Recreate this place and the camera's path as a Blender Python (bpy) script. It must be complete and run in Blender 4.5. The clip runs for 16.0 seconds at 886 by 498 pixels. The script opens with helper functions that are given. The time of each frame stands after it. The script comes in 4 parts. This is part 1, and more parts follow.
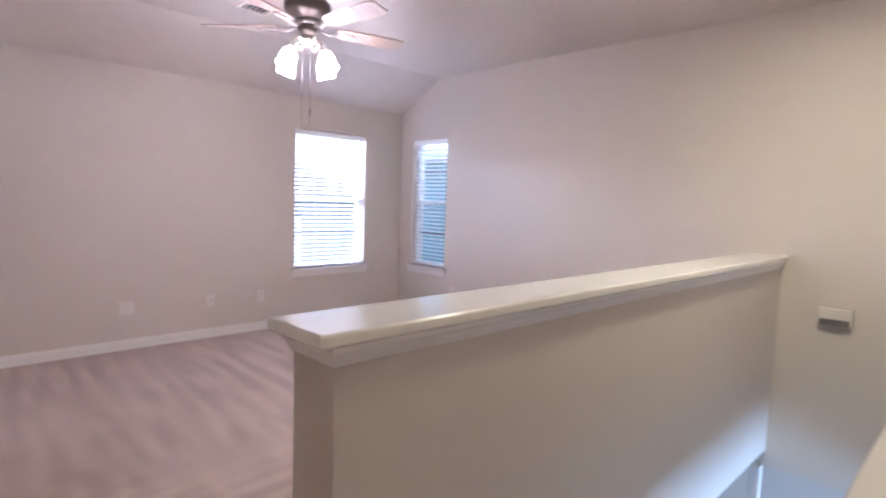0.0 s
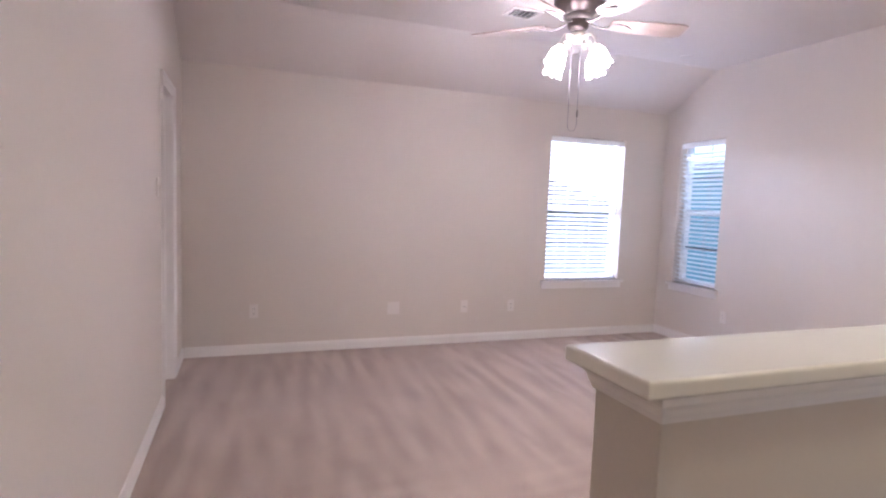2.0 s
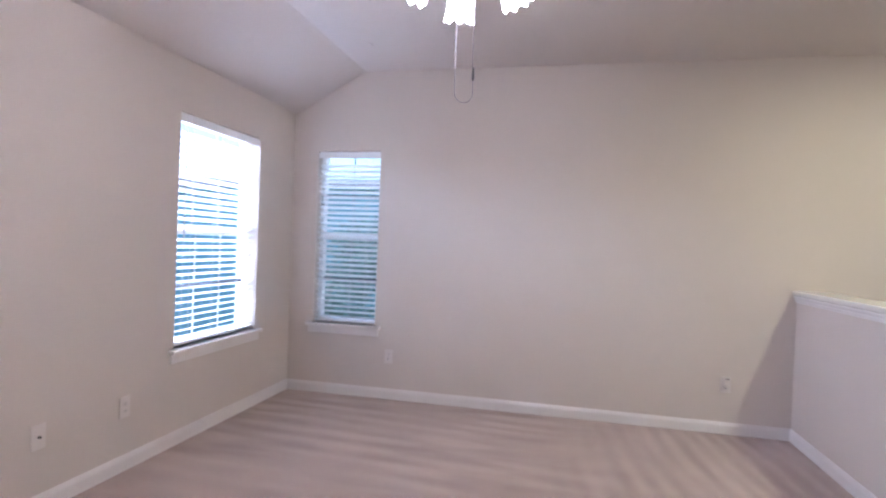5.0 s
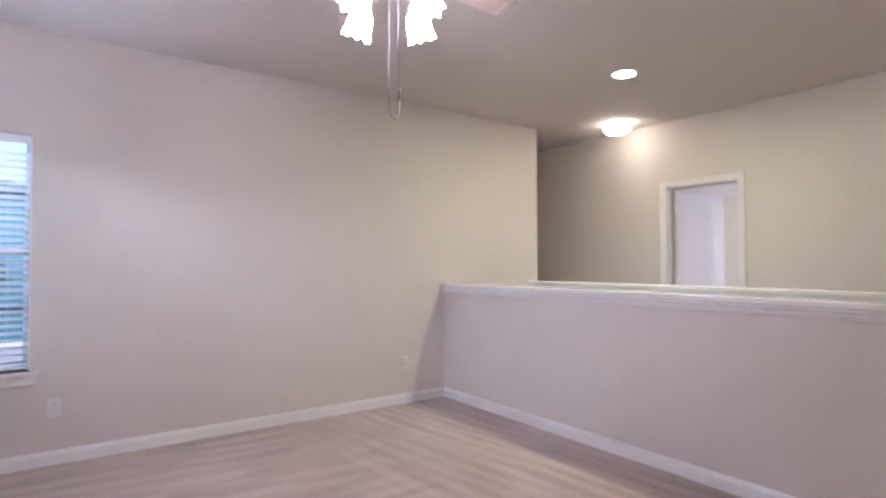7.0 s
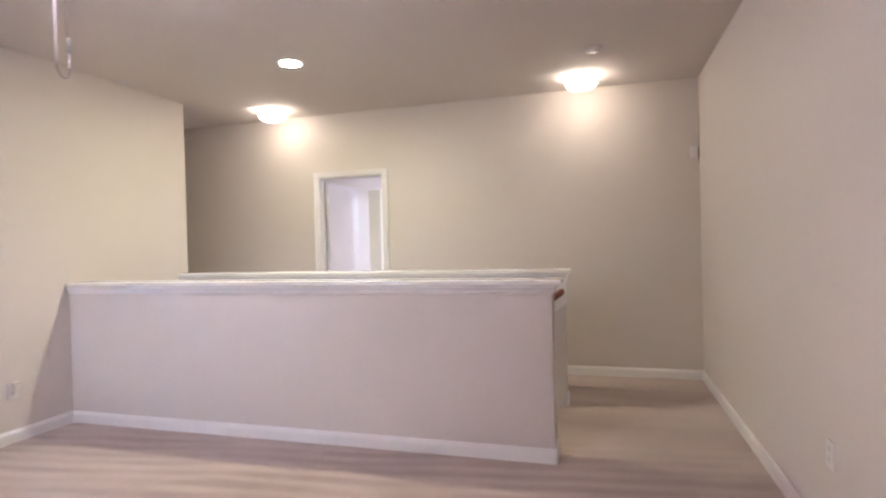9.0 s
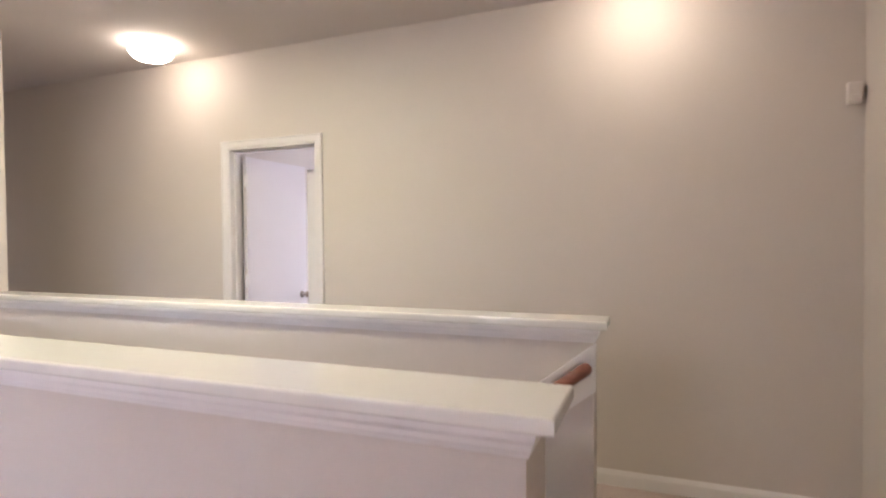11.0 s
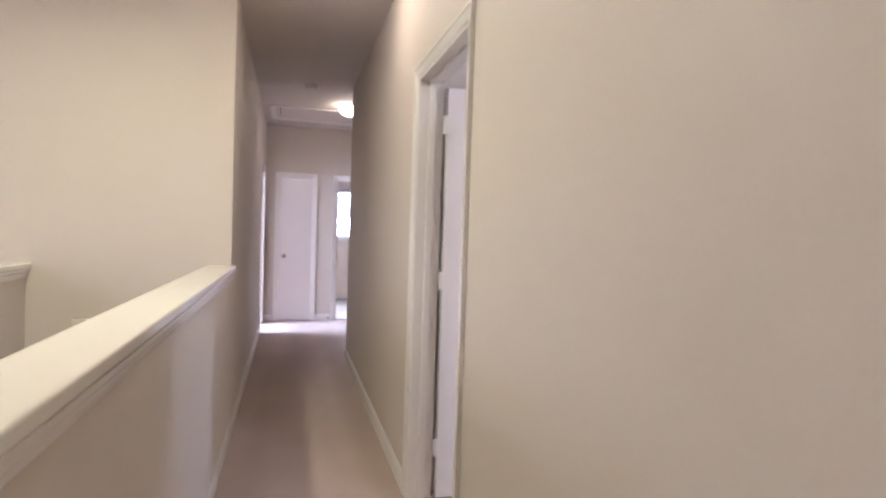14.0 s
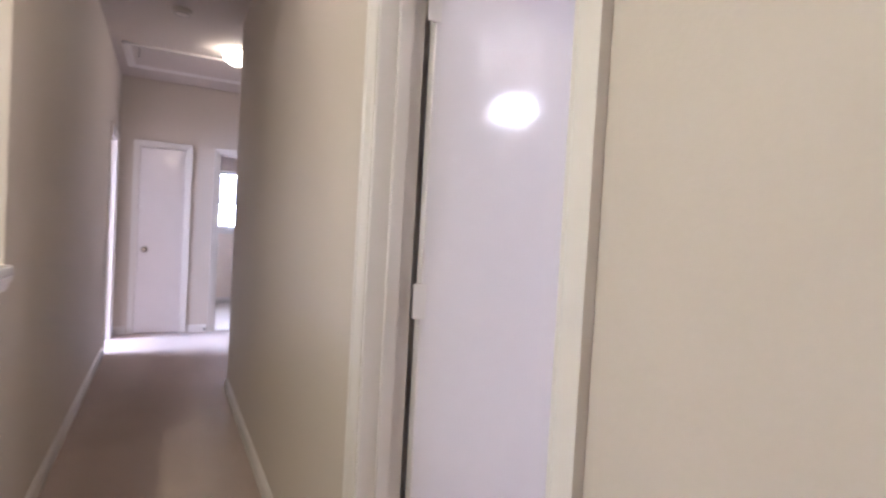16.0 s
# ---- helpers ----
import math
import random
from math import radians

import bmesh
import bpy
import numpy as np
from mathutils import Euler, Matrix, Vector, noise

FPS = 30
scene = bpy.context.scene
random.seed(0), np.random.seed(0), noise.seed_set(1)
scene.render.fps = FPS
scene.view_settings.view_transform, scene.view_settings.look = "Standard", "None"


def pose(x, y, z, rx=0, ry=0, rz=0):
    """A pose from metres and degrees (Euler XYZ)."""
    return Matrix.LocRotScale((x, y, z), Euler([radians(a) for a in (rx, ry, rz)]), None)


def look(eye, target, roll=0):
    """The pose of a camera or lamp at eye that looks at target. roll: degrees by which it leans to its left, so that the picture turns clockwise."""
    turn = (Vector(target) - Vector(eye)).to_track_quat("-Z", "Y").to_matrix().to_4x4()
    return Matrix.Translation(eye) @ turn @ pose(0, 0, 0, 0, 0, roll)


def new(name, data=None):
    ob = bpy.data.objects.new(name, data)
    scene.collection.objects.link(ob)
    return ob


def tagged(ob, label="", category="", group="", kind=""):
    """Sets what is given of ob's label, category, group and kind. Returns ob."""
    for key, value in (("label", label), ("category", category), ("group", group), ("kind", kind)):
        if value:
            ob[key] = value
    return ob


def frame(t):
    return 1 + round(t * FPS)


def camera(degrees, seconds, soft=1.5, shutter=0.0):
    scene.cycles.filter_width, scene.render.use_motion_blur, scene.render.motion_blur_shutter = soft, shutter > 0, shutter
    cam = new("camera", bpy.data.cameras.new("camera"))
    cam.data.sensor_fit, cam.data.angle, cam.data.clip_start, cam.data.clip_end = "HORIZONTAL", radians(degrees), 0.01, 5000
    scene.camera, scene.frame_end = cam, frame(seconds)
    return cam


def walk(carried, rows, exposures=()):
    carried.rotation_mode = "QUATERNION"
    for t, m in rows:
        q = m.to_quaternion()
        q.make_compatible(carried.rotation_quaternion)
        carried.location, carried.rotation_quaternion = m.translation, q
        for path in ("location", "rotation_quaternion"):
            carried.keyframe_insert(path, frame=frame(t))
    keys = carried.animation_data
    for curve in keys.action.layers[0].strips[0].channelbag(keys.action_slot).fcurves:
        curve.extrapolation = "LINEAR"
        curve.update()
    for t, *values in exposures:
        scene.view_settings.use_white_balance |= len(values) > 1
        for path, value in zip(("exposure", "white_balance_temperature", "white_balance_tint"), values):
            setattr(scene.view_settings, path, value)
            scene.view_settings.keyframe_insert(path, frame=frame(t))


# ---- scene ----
cam = camera(78.3, 16.0, soft=2.3, shutter=0.3)
PATH = [
    (0, (-4.326, 0.974, 1.372), (-2.926, 2.391, 1.194), 2.0),
    (0.5, (-4.327, 1.014, 1.364), (-3.17, 2.637, 1.193), 2.0),
    (1, (-4.326, 1.043, 1.353), (-3.413, 2.815, 1.183), 2.0),
    (1.5, (-4.312, 1.117, 1.352), (-3.604, 2.979, 1.18), 2.0),
    (2, (-4.308, 1.289, 1.342), (-3.626, 3.162, 1.176), 2.1),
    (2.5, (-4.361, 1.613, 1.367), (-3.566, 3.444, 1.244), 2.1),
    (3, (-4.349, 1.937, 1.343), (-3.376, 3.682, 1.269), 2.2),
    (3.5, (-4.383, 2.382, 1.363), (-3.102, 3.917, 1.302), 2.3),
    (4, (-4.422, 2.831, 1.313), (-2.804, 4.006, 1.287), 2.1),
    (4.2, (-4.387, 3.016, 1.321), (-2.674, 4.047, 1.293), 2.1),
    (6.3, (-4.317, 4.864, 1.272), (-2.416, 4.245, 1.32), 0.9),
    (6.5, (-4.362, 4.965, 1.267), (-2.524, 4.178, 1.322), 0.5),
    (7, (-4.236, 5.214, 1.256), (-2.609, 4.052, 1.31), -0.1),
    (7.5, (-4.066, 5.392, 1.314), (-2.71, 3.923, 1.357), -0.4),
    (8, (-3.952, 5.582, 1.298), (-2.892, 3.887, 1.332), -0.9),
    (8.5, (-3.944, 5.627, 1.3), (-3.152, 3.791, 1.308), -1.3),
    (9, (-3.939, 5.378, 1.303), (-3.376, 3.459, 1.28), -1.5),
    (9.2, (-3.994, 5.201, 1.293), (-3.447, 3.277, 1.276), -1.5),
    (11.5, (-3.853, 2.548, 1.405), (-2.968, 0.755, 1.363), -0.1),
    (12, (-3.885, 2.005, 1.404), (-2.788, 0.332, 1.391), 0.5),
    (12.5, (-3.863, 1.578, 1.419), (-2.534, 0.084, 1.384), 0.7),
    (13, (-3.824, 1.134, 1.379), (-2.242, -0.09, 1.352), 1.6),
    (13.5, (-3.711, 0.815, 1.371), (-1.914, -0.061, 1.318), 1.5),
    (14, (-3.535, 0.589, 1.314), (-1.612, 0.044, 1.254), 1.9),
    (14.5, (-3.253, 0.468, 1.26), (-1.291, 0.083, 1.202), 2.7),
    (15, (-2.945, 0.469, 1.227), (-0.984, 0.083, 1.147), 3.0),
    (15.5, (-2.582, 0.48, 1.234), (-0.671, -0.108, 1.162), 3.4),
    (16, (-2.253, 0.453, 1.253), (-0.472, -0.456, 1.2), 3.2),
]
walk(cam, [(t, look(eye, target, roll)) for t, eye, target, roll in PATH],
     [(0.0, 1.70, 5320, 18), (1.0, 1.88, 5380, 18), (2.5, 1.82, 5320, 17), (4.0, 1.68, 5250, 14), (6.4, 1.50, 5180, 13), (7.2, 1.76, 5250, 14), (8.6, 1.94, 5400, 14), (12.0, 1.92, 5520, 14), (16.0, 1.80, 5380, 15)])

# ---- light levels ----
SKY = 0.12
FAN_COLOR, FAN_GLOW = (1.0, 0.86, 0.84), 32.0
DOME_COLOR, DOME_GLOW = (1.0, 0.80, 0.56), 7.3
CAN_COLOR, CAN_GLOW = (1.0, 0.88, 0.55), 260.0
DAY1, DAY2, DAYB, DAYS, DAYR, DAYL = 470.0, 18.0, 80.0, 130.0, 11.0, 150.0

# ---- world, sun, exposure ----
world = bpy.data.worlds.new("sky")
scene.world = world
world.use_nodes = True
wn = world.node_tree.nodes
sky = wn.new("ShaderNodeTexSky")
sky.sky_type = "NISHITA"
sky.sun_disc = False
sky.sun_elevation = radians(48)
sky.sun_rotation = radians(200)
world.node_tree.links.new(sky.outputs[0], wn["Background"].inputs[0])
wn["Background"].inputs[1].default_value = SKY
sun = new("sun", bpy.data.lights.new("sun", "SUN"))
sun.data.energy = 2.0
sun.data.angle = radians(0.6)
sun.data.color = (1.0, 0.95, 0.88)
sun.rotation_euler = (radians(42), 0, radians(200 - 180))


# ---- materials ----
def mat(name, color, rough=0.6, metal=0.0, var=0.06, scale=6.0, grain=0.0, grain_scale=300.0, bump=0.0, bump_scale=200.0, coat=0.0, rand=0.0):
    """A principled surface with slow colour drift, fine grain and relief."""
    m = bpy.data.materials.new(name)
    m.use_nodes = True
    nt = m.node_tree
    b = nt.nodes["Principled BSDF"]
    b.inputs["Roughness"].default_value = rough
    b.inputs["Metallic"].default_value = metal
    b.inputs["Coat Weight"].default_value = coat
    co = nt.nodes.new("ShaderNodeTexCoord")
    slow = nt.nodes.new("ShaderNodeTexNoise")
    slow.inputs["Scale"].default_value = scale
    slow.inputs["Detail"].default_value = 4
    nt.links.new(co.outputs["Object"], slow.inputs["Vector"])
    fine = nt.nodes.new("ShaderNodeTexNoise")
    fine.inputs["Scale"].default_value = grain_scale
    fine.inputs["Detail"].default_value = 2
    nt.links.new(co.outputs["Object"], fine.inputs["Vector"])
    add = nt.nodes.new("ShaderNodeMath")
    add.operation = "MULTIPLY_ADD"
    nt.links.new(slow.outputs["Fac"], add.inputs[0])
    add.inputs[1].default_value = 2 * var
    add.inputs[2].default_value = 1 - var
    add2 = nt.nodes.new("ShaderNodeMath")
    add2.operation = "MULTIPLY_ADD"
    nt.links.new(fine.outputs["Fac"], add2.inputs[0])
    add2.inputs[1].default_value = 2 * grain
    nt.links.new(add.outputs[0], add2.inputs[2])
    sub = nt.nodes.new("ShaderNodeMath")
    sub.operation = "SUBTRACT"
    nt.links.new(add2.outputs[0], sub.inputs[0])
    sub.inputs[1].default_value = grain
    last = sub
    if rand:
        info = nt.nodes.new("ShaderNodeObjectInfo")
        r = nt.nodes.new("ShaderNodeMath")
        r.operation = "MULTIPLY_ADD"
        nt.links.new(info.outputs["Random"], r.inputs[0])
        r.inputs[1].default_value = 2 * rand
        nt.links.new(sub.outputs[0], r.inputs[2])
        last = nt.nodes.new("ShaderNodeMath")
        last.operation = "SUBTRACT"
        nt.links.new(r.outputs[0], last.inputs[0])
        last.inputs[1].default_value = rand
    mul = nt.nodes.new("ShaderNodeVectorMath")
    mul.operation = "SCALE"
    mul.inputs[0].default_value = color
    nt.links.new(last.outputs[0], mul.inputs["Scale"])
    nt.links.new(mul.outputs[0], b.inputs["Base Color"])
    if bump:
        tex = nt.nodes.new("ShaderNodeTexNoise")
        tex.inputs["Scale"].default_value = bump_scale
        tex.inputs["Detail"].default_value = 3
        nt.links.new(co.outputs["Object"], tex.inputs["Vector"])
        bn = nt.nodes.new("ShaderNodeBump")
        bn.inputs["Strength"].default_value = bump
        bn.inputs["Distance"].default_value = 0.002
        nt.links.new(tex.outputs["Fac"], bn.inputs["Height"])
        nt.links.new(bn.outputs[0], b.inputs["Normal"])
    return m


def glow(name, color, strength):
    m = bpy.data.materials.new(name)
    m.use_nodes = True
    b = m.node_tree.nodes["Principled BSDF"]
    b.inputs["Base Color"].default_value = (0.9, 0.9, 0.88, 1)
    b.inputs["Roughness"].default_value = 0.35
    b.inputs["Emission Color"].default_value = (*color, 1)
    b.inputs["Emission Strength"].default_value = strength
    return m


def glass(name, tint=(0.95, 0.98, 0.98)):
    m = bpy.data.materials.new(name)
    m.use_nodes = True
    b = m.node_tree.nodes["Principled BSDF"]
    b.inputs["Base Color"].default_value = (*tint, 1)
    b.inputs["Roughness"].default_value = 0.01
    b.inputs["Transmission Weight"].default_value = 1.0
    b.inputs["IOR"].default_value = 1.02
    return m


def carpet_material():
    """Cut-pile carpet: tufts, foot marks and the light and dark lanes that a vacuum cleaner leaves."""
    m = bpy.data.materials.new("carpet")
    m.use_nodes = True
    nt = m.node_tree
    b = nt.nodes["Principled BSDF"]
    b.inputs["Roughness"].default_value = 0.95
    b.inputs["Sheen Weight"].default_value = 0.25
    co = nt.nodes.new("ShaderNodeTexCoord")
    def lanes(scale, turn, detail):
        mp = nt.nodes.new("ShaderNodeMapping")
        mp.inputs["Rotation"].default_value = (0, 0, radians(turn))
        mp.inputs["Scale"].default_value = (*scale, 1)
        nt.links.new(co.outputs["Object"], mp.inputs["Vector"])
        n = nt.nodes.new("ShaderNodeTexNoise")
        n.inputs["Scale"].default_value = 1.0
        n.inputs["Detail"].default_value = detail
        n.inputs["Distortion"].default_value = 0.3
        nt.links.new(mp.outputs[0], n.inputs["Vector"])
        return n

    def blend(a, b, factor, kind="MIX"):
        mx = nt.nodes.new("ShaderNodeMix")
        if isinstance(factor, float):
            mx.inputs["Factor"].default_value = factor
        else:
            nt.links.new(factor, mx.inputs["Factor"])
        for v, key in ((a, "A"), (b, "B")):
            if isinstance(v, float):
                mx.inputs[key].default_value = v
            else:
                nt.links.new(v, mx.inputs[key])
        return mx.outputs[0]

    def ramp_y(lo, hi):
        area = nt.nodes.new("ShaderNodeMapRange")
        area.inputs["From Min"].default_value, area.inputs["From Max"].default_value = lo, hi
        nt.links.new(sep.outputs["Y"], area.inputs["Value"])
        return area.outputs[0]

    sep = nt.nodes.new("ShaderNodeSeparateXYZ")
    nt.links.new(co.outputs["Object"], sep.inputs[0])
    def strokes(axis, pitch, turn):
        mp = nt.nodes.new("ShaderNodeMapping")
        mp.inputs["Rotation"].default_value = (0, 0, radians(turn))
        nt.links.new(co.outputs["Object"], mp.inputs["Vector"])
        w = nt.nodes.new("ShaderNodeTexWave")
        w.bands_direction = axis
        w.inputs["Scale"].default_value = 0.314 / pitch
        w.inputs["Distortion"].default_value = 5.0
        w.inputs["Detail"].default_value = 1.0
        w.inputs["Detail Scale"].default_value = 0.35
        nt.links.new(mp.outputs[0], w.inputs["Vector"])
        return w.outputs["Fac"]

    north = blend(lanes((10.0, 1.6), 4, 0.0).outputs["Fac"], lanes((8.0, 1.3), -6, 0.0).outputs["Fac"], 0.5)
    along = blend(lanes((1.1, 9.5), -6, 0.0).outputs["Fac"], lanes((1.0, 7.5), -12, 0.0).outputs["Fac"], 0.5)
    hall = blend(lanes((0.35, 3.2), 0, 0.0).outputs["Fac"], 0.5, 0.45)
    north = blend(north, strokes("X", 0.17, 6), 0.13)
    along = blend(along, strokes("Y", 0.13, -8), 0.22)
    loft = blend(along, north, ramp_y(3.1, 3.9))
    worn = nt.nodes.new("ShaderNodeMapRange")
    worn.inputs["From Min"].default_value, worn.inputs["From Max"].default_value = 0.40, 0.56
    worn.inputs["To Min"].default_value = 0.3
    nt.links.new(lanes((1.4, 1.4), 30, 2.0).outputs["Fac"], worn.inputs["Value"])
    loft = blend(0.52, loft, worn.outputs[0])
    every = blend(hall, loft, ramp_y(1.6, 2.6))
    ramp = nt.nodes.new("ShaderNodeValToRGB")
    ramp.color_ramp.elements[0].position = 0.38
    ramp.color_ramp.elements[1].position = 0.63
    ramp.color_ramp.elements[0].color = (0.338, 0.253, 0.211, 1)
    ramp.color_ramp.elements[1].color = (0.452, 0.352, 0.301, 1)
    nt.links.new(every, ramp.inputs[0])
    tuft = nt.nodes.new("ShaderNodeTexNoise")
    tuft.inputs["Scale"].default_value = 150
    tuft.inputs["Detail"].default_value = 3
    nt.links.new(co.outputs["Object"], tuft.inputs["Vector"])
    patch = nt.nodes.new("ShaderNodeTexNoise")
    patch.inputs["Scale"].default_value = 2.2
    patch.inputs["Detail"].default_value = 5
    nt.links.new(co.outputs["Object"], patch.inputs["Vector"])
    f1 = nt.nodes.new("ShaderNodeMath")
    f1.operation = "MULTIPLY_ADD"
    nt.links.new(tuft.outputs["Fac"], f1.inputs[0])
    f1.inputs[1].default_value = 0.90
    f1.inputs[2].default_value = 0.375
    f2 = nt.nodes.new("ShaderNodeMath")
    f2.operation = "MULTIPLY_ADD"
    nt.links.new(patch.outputs["Fac"], f2.inputs[0])
    f2.inputs[1].default_value = 0.30
    nt.links.new(f1.outputs[0], f2.inputs[2])
    sc = nt.nodes.new("ShaderNodeVectorMath")
    sc.operation = "SCALE"
    nt.links.new(ramp.outputs[0], sc.inputs[0])
    nt.links.new(f2.outputs[0], sc.inputs["Scale"])
    nt.links.new(sc.outputs[0], b.inputs["Base Color"])
    bn = nt.nodes.new("ShaderNodeBump")
    bn.inputs["Strength"].default_value = 0.6
    bn.inputs["Distance"].default_value = 0.006
    nt.links.new(tuft.outputs["Fac"], bn.inputs["Height"])
    nt.links.new(bn.outputs[0], b.inputs["Normal"])
    return m


def wood_material(name, dark, light, rough=0.35, scale=(2, 30, 30)):
    m = bpy.data.materials.new(name)
    m.use_nodes = True
    nt = m.node_tree
    b = nt.nodes["Principled BSDF"]
    b.inputs["Roughness"].default_value = rough
    co = nt.nodes.new("ShaderNodeTexCoord")
    mp = nt.nodes.new("ShaderNodeMapping")
    mp.inputs["Scale"].default_value = scale
    nt.links.new(co.outputs["Object"], mp.inputs["Vector"])
    n = nt.nodes.new("ShaderNodeTexNoise")
    n.inputs["Scale"].default_value = 1.5
    n.inputs["Detail"].default_value = 6
    nt.links.new(mp.outputs[0], n.inputs["Vector"])
    r = nt.nodes.new("ShaderNodeValToRGB")
    r.color_ramp.elements[0].position, r.color_ramp.elements[1].position = 0.3, 0.7
    r.color_ramp.elements[0].color, r.color_ramp.elements[1].color = (*dark, 1), (*light, 1)
    nt.links.new(n.outputs["Fac"], r.inputs[0])
    nt.links.new(r.outputs[0], b.inputs["Base Color"])
    return m


WALL_COLOR = (0.58, 0.52, 0.46)
wall_paint = mat("beige wall paint", WALL_COLOR, 0.62, var=0.02, scale=1.3, grain=0.02, grain_scale=90, bump=0.22, bump_scale=120)
ceiling_paint = mat("ceiling paint", (0.60, 0.545, 0.50), 0.85, var=0.02, scale=1.2, grain=0.03, grain_scale=70, bump=0.5, bump_scale=80)
bath_paint = mat("peach bathroom paint", (0.74, 0.65, 0.57), 0.6, var=0.02, scale=1.5, bump=0.15, bump_scale=120)
trim_paint = mat("white trim paint", (0.71, 0.675, 0.645), 0.28, var=0.02, scale=4, bump=0.05, bump_scale=40, coat=0.1)
door_paint = mat("white door paint", (0.72, 0.68, 0.68), 0.10, var=0.015, scale=3, bump=0.03, bump_scale=30, coat=0.3)
cap_paint = mat("glossy cap paint", (0.74, 0.71, 0.65), 0.18, var=0.02, scale=5, bump=0.04, bump_scale=25, coat=0.3)
plastic = mat("white plastic", (0.65, 0.60, 0.555), 0.35, var=0.02)
slot_dark = mat("dark slot", (0.05, 0.045, 0.04), 0.6)
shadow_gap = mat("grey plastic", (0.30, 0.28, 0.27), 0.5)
carpet = carpet_material()
blind_white = mat("blind slat white", (0.84, 0.85, 0.86), 0.4, var=0.02, rand=0.03)
vinyl = mat("window vinyl", (0.80, 0.80, 0.80), 0.35, var=0.02)
muntin_dark = mat("dark grille bar", (0.10, 0.11, 0.13), 0.5)
muntin_pale = mat("grey grille bar", (0.34, 0.36, 0.38), 0.5)
window_glass = glass("window glass")
bronze = mat("dark bronze metal", (0.085, 0.065, 0.055), 0.38, metal=0.75, var=0.1, scale=20)
nickel = mat("brushed nickel", (0.62, 0.57, 0.50), 0.28, metal=1.0, var=0.05)
pewter = mat("pewter leaf metal", (0.22, 0.19, 0.17), 0.5, metal=0.4, var=0.15, scale=40)
brass = mat("satin nickel knob", (0.46, 0.41, 0.35), 0.26, metal=1.0)
blade_wood = wood_material("pale maple fan blade", (0.30, 0.22, 0.175), (0.41, 0.32, 0.265), 0.3, (3, 24, 24))
rail_wood = wood_material("reddish stained rail wood", (0.16, 0.05, 0.03), (0.26, 0.09, 0.05), 0.3, (3, 40, 40))
shade_glow = glow("lit frosted glass", FAN_COLOR, FAN_GLOW)
dome_glow = glow("lit warm glass dome", DOME_COLOR, DOME_GLOW)
bedroom_glow = glow("lit bedroom lamp bowl", (1.0, 0.91, 0.90), 44.0)
can_glow = glow("lit recessed lamp lens", CAN_COLOR, CAN_GLOW)
porcelain = mat("white porcelain", (0.82, 0.80, 0.78), 0.12, var=0.01, coat=0.4)
tile = mat("pale bathroom floor", (0.62, 0.56, 0.50), 0.3, var=0.05)
grass = mat("grass", (0.07, 0.11, 0.04), 0.9, var=0.3, scale=3, grain=0.2, grain_scale=40)
bark = mat("bark", (0.13, 0.10, 0.08), 0.9, var=0.3, scale=12, bump=0.8, bump_scale=30)
leaf = mat("leaves", (0.12, 0.20, 0.17), 0.6, var=0.3, scale=2)
# cyan cast of the daylight put into the wall colour
cyan_backdrop = mat("cyan daylight backdrop", (0.22, 0.42, 0.46), 0.7, var=0.05, scale=2)
siding = mat("tan siding", (0.24, 0.26, 0.24), 0.7, var=0.05, scale=2)
shingle = mat("grey shingles", (0.16, 0.15, 0.15), 0.9, var=0.2, scale=8)
# pale blue base colour paints the sky's reflection onto far panes
sky_pane = mat("far pane in sky tone", (0.45, 0.55, 0.60), 0.08)
cord_mat = mat("pale cord", (0.72, 0.70, 0.68), 0.6)
chain_mat = mat("grey chain", (0.14, 0.13, 0.14), 0.6, metal=0.0)


# ---- mesh helpers ----
def part(name, bm, material, parent=None, label="", smooth=False):
    """Links a bmesh as one mesh object, under a thing where a parent is given."""
    me = bpy.data.meshes.new(name)
    bmesh.ops.recalc_face_normals(bm, faces=bm.faces[:])
    bm.to_mesh(me)
    bm.free()
    if smooth:
        for p in me.polygons:
            p.use_smooth = True
    me.materials.append(material)
    ob = new(name, me)
    if parent is not None:
        ob.parent = parent
    if label:
        ob["label"] = label
    return ob


def box(x0, x1, y0, y1, z0, z1, bevel=0.0, bm=None):
    bm = bm or bmesh.new()
    vs = [bm.verts.new((x, y, z)) for x in (x0, x1) for y in (y0, y1) for z in (z0, z1)]
    fs = []
    for q in ((0, 1, 3, 2), (4, 6, 7, 5), (0, 4, 5, 1), (2, 3, 7, 6), (0, 2, 6, 4), (1, 5, 7, 3)):
        fs.append(bm.faces.new([vs[i] for i in q]))
    if bevel:
        edges = {e for f in fs for e in f.edges}
        bmesh.ops.bevel(bm, geom=list(edges), offset=bevel, segments=2, affect="EDGES", profile=0.6)
    return bm


def sweep(profile, a, b, up=(0, 0, 1), bm=None):
    """A closed 2D profile (side, up) carried straight from a to b; side is to the right of the way."""
    bm = bm or bmesh.new()
    a, b, up = Vector(a), Vector(b), Vector(up)
    way = (b - a).normalized()
    side = way.cross(up).normalized()
    up = side.cross(way)
    rings = [[bm.verts.new(p + side * s + up * u) for s, u in profile] for p in (a, b)]
    n = len(profile)
    for i in range(n):
        bm.faces.new((rings[0][i], rings[0][(i + 1) % n], rings[1][(i + 1) % n], rings[1][i]))
    bm.faces.new(rings[0][::-1])
    bm.faces.new(rings[1])
    return bm


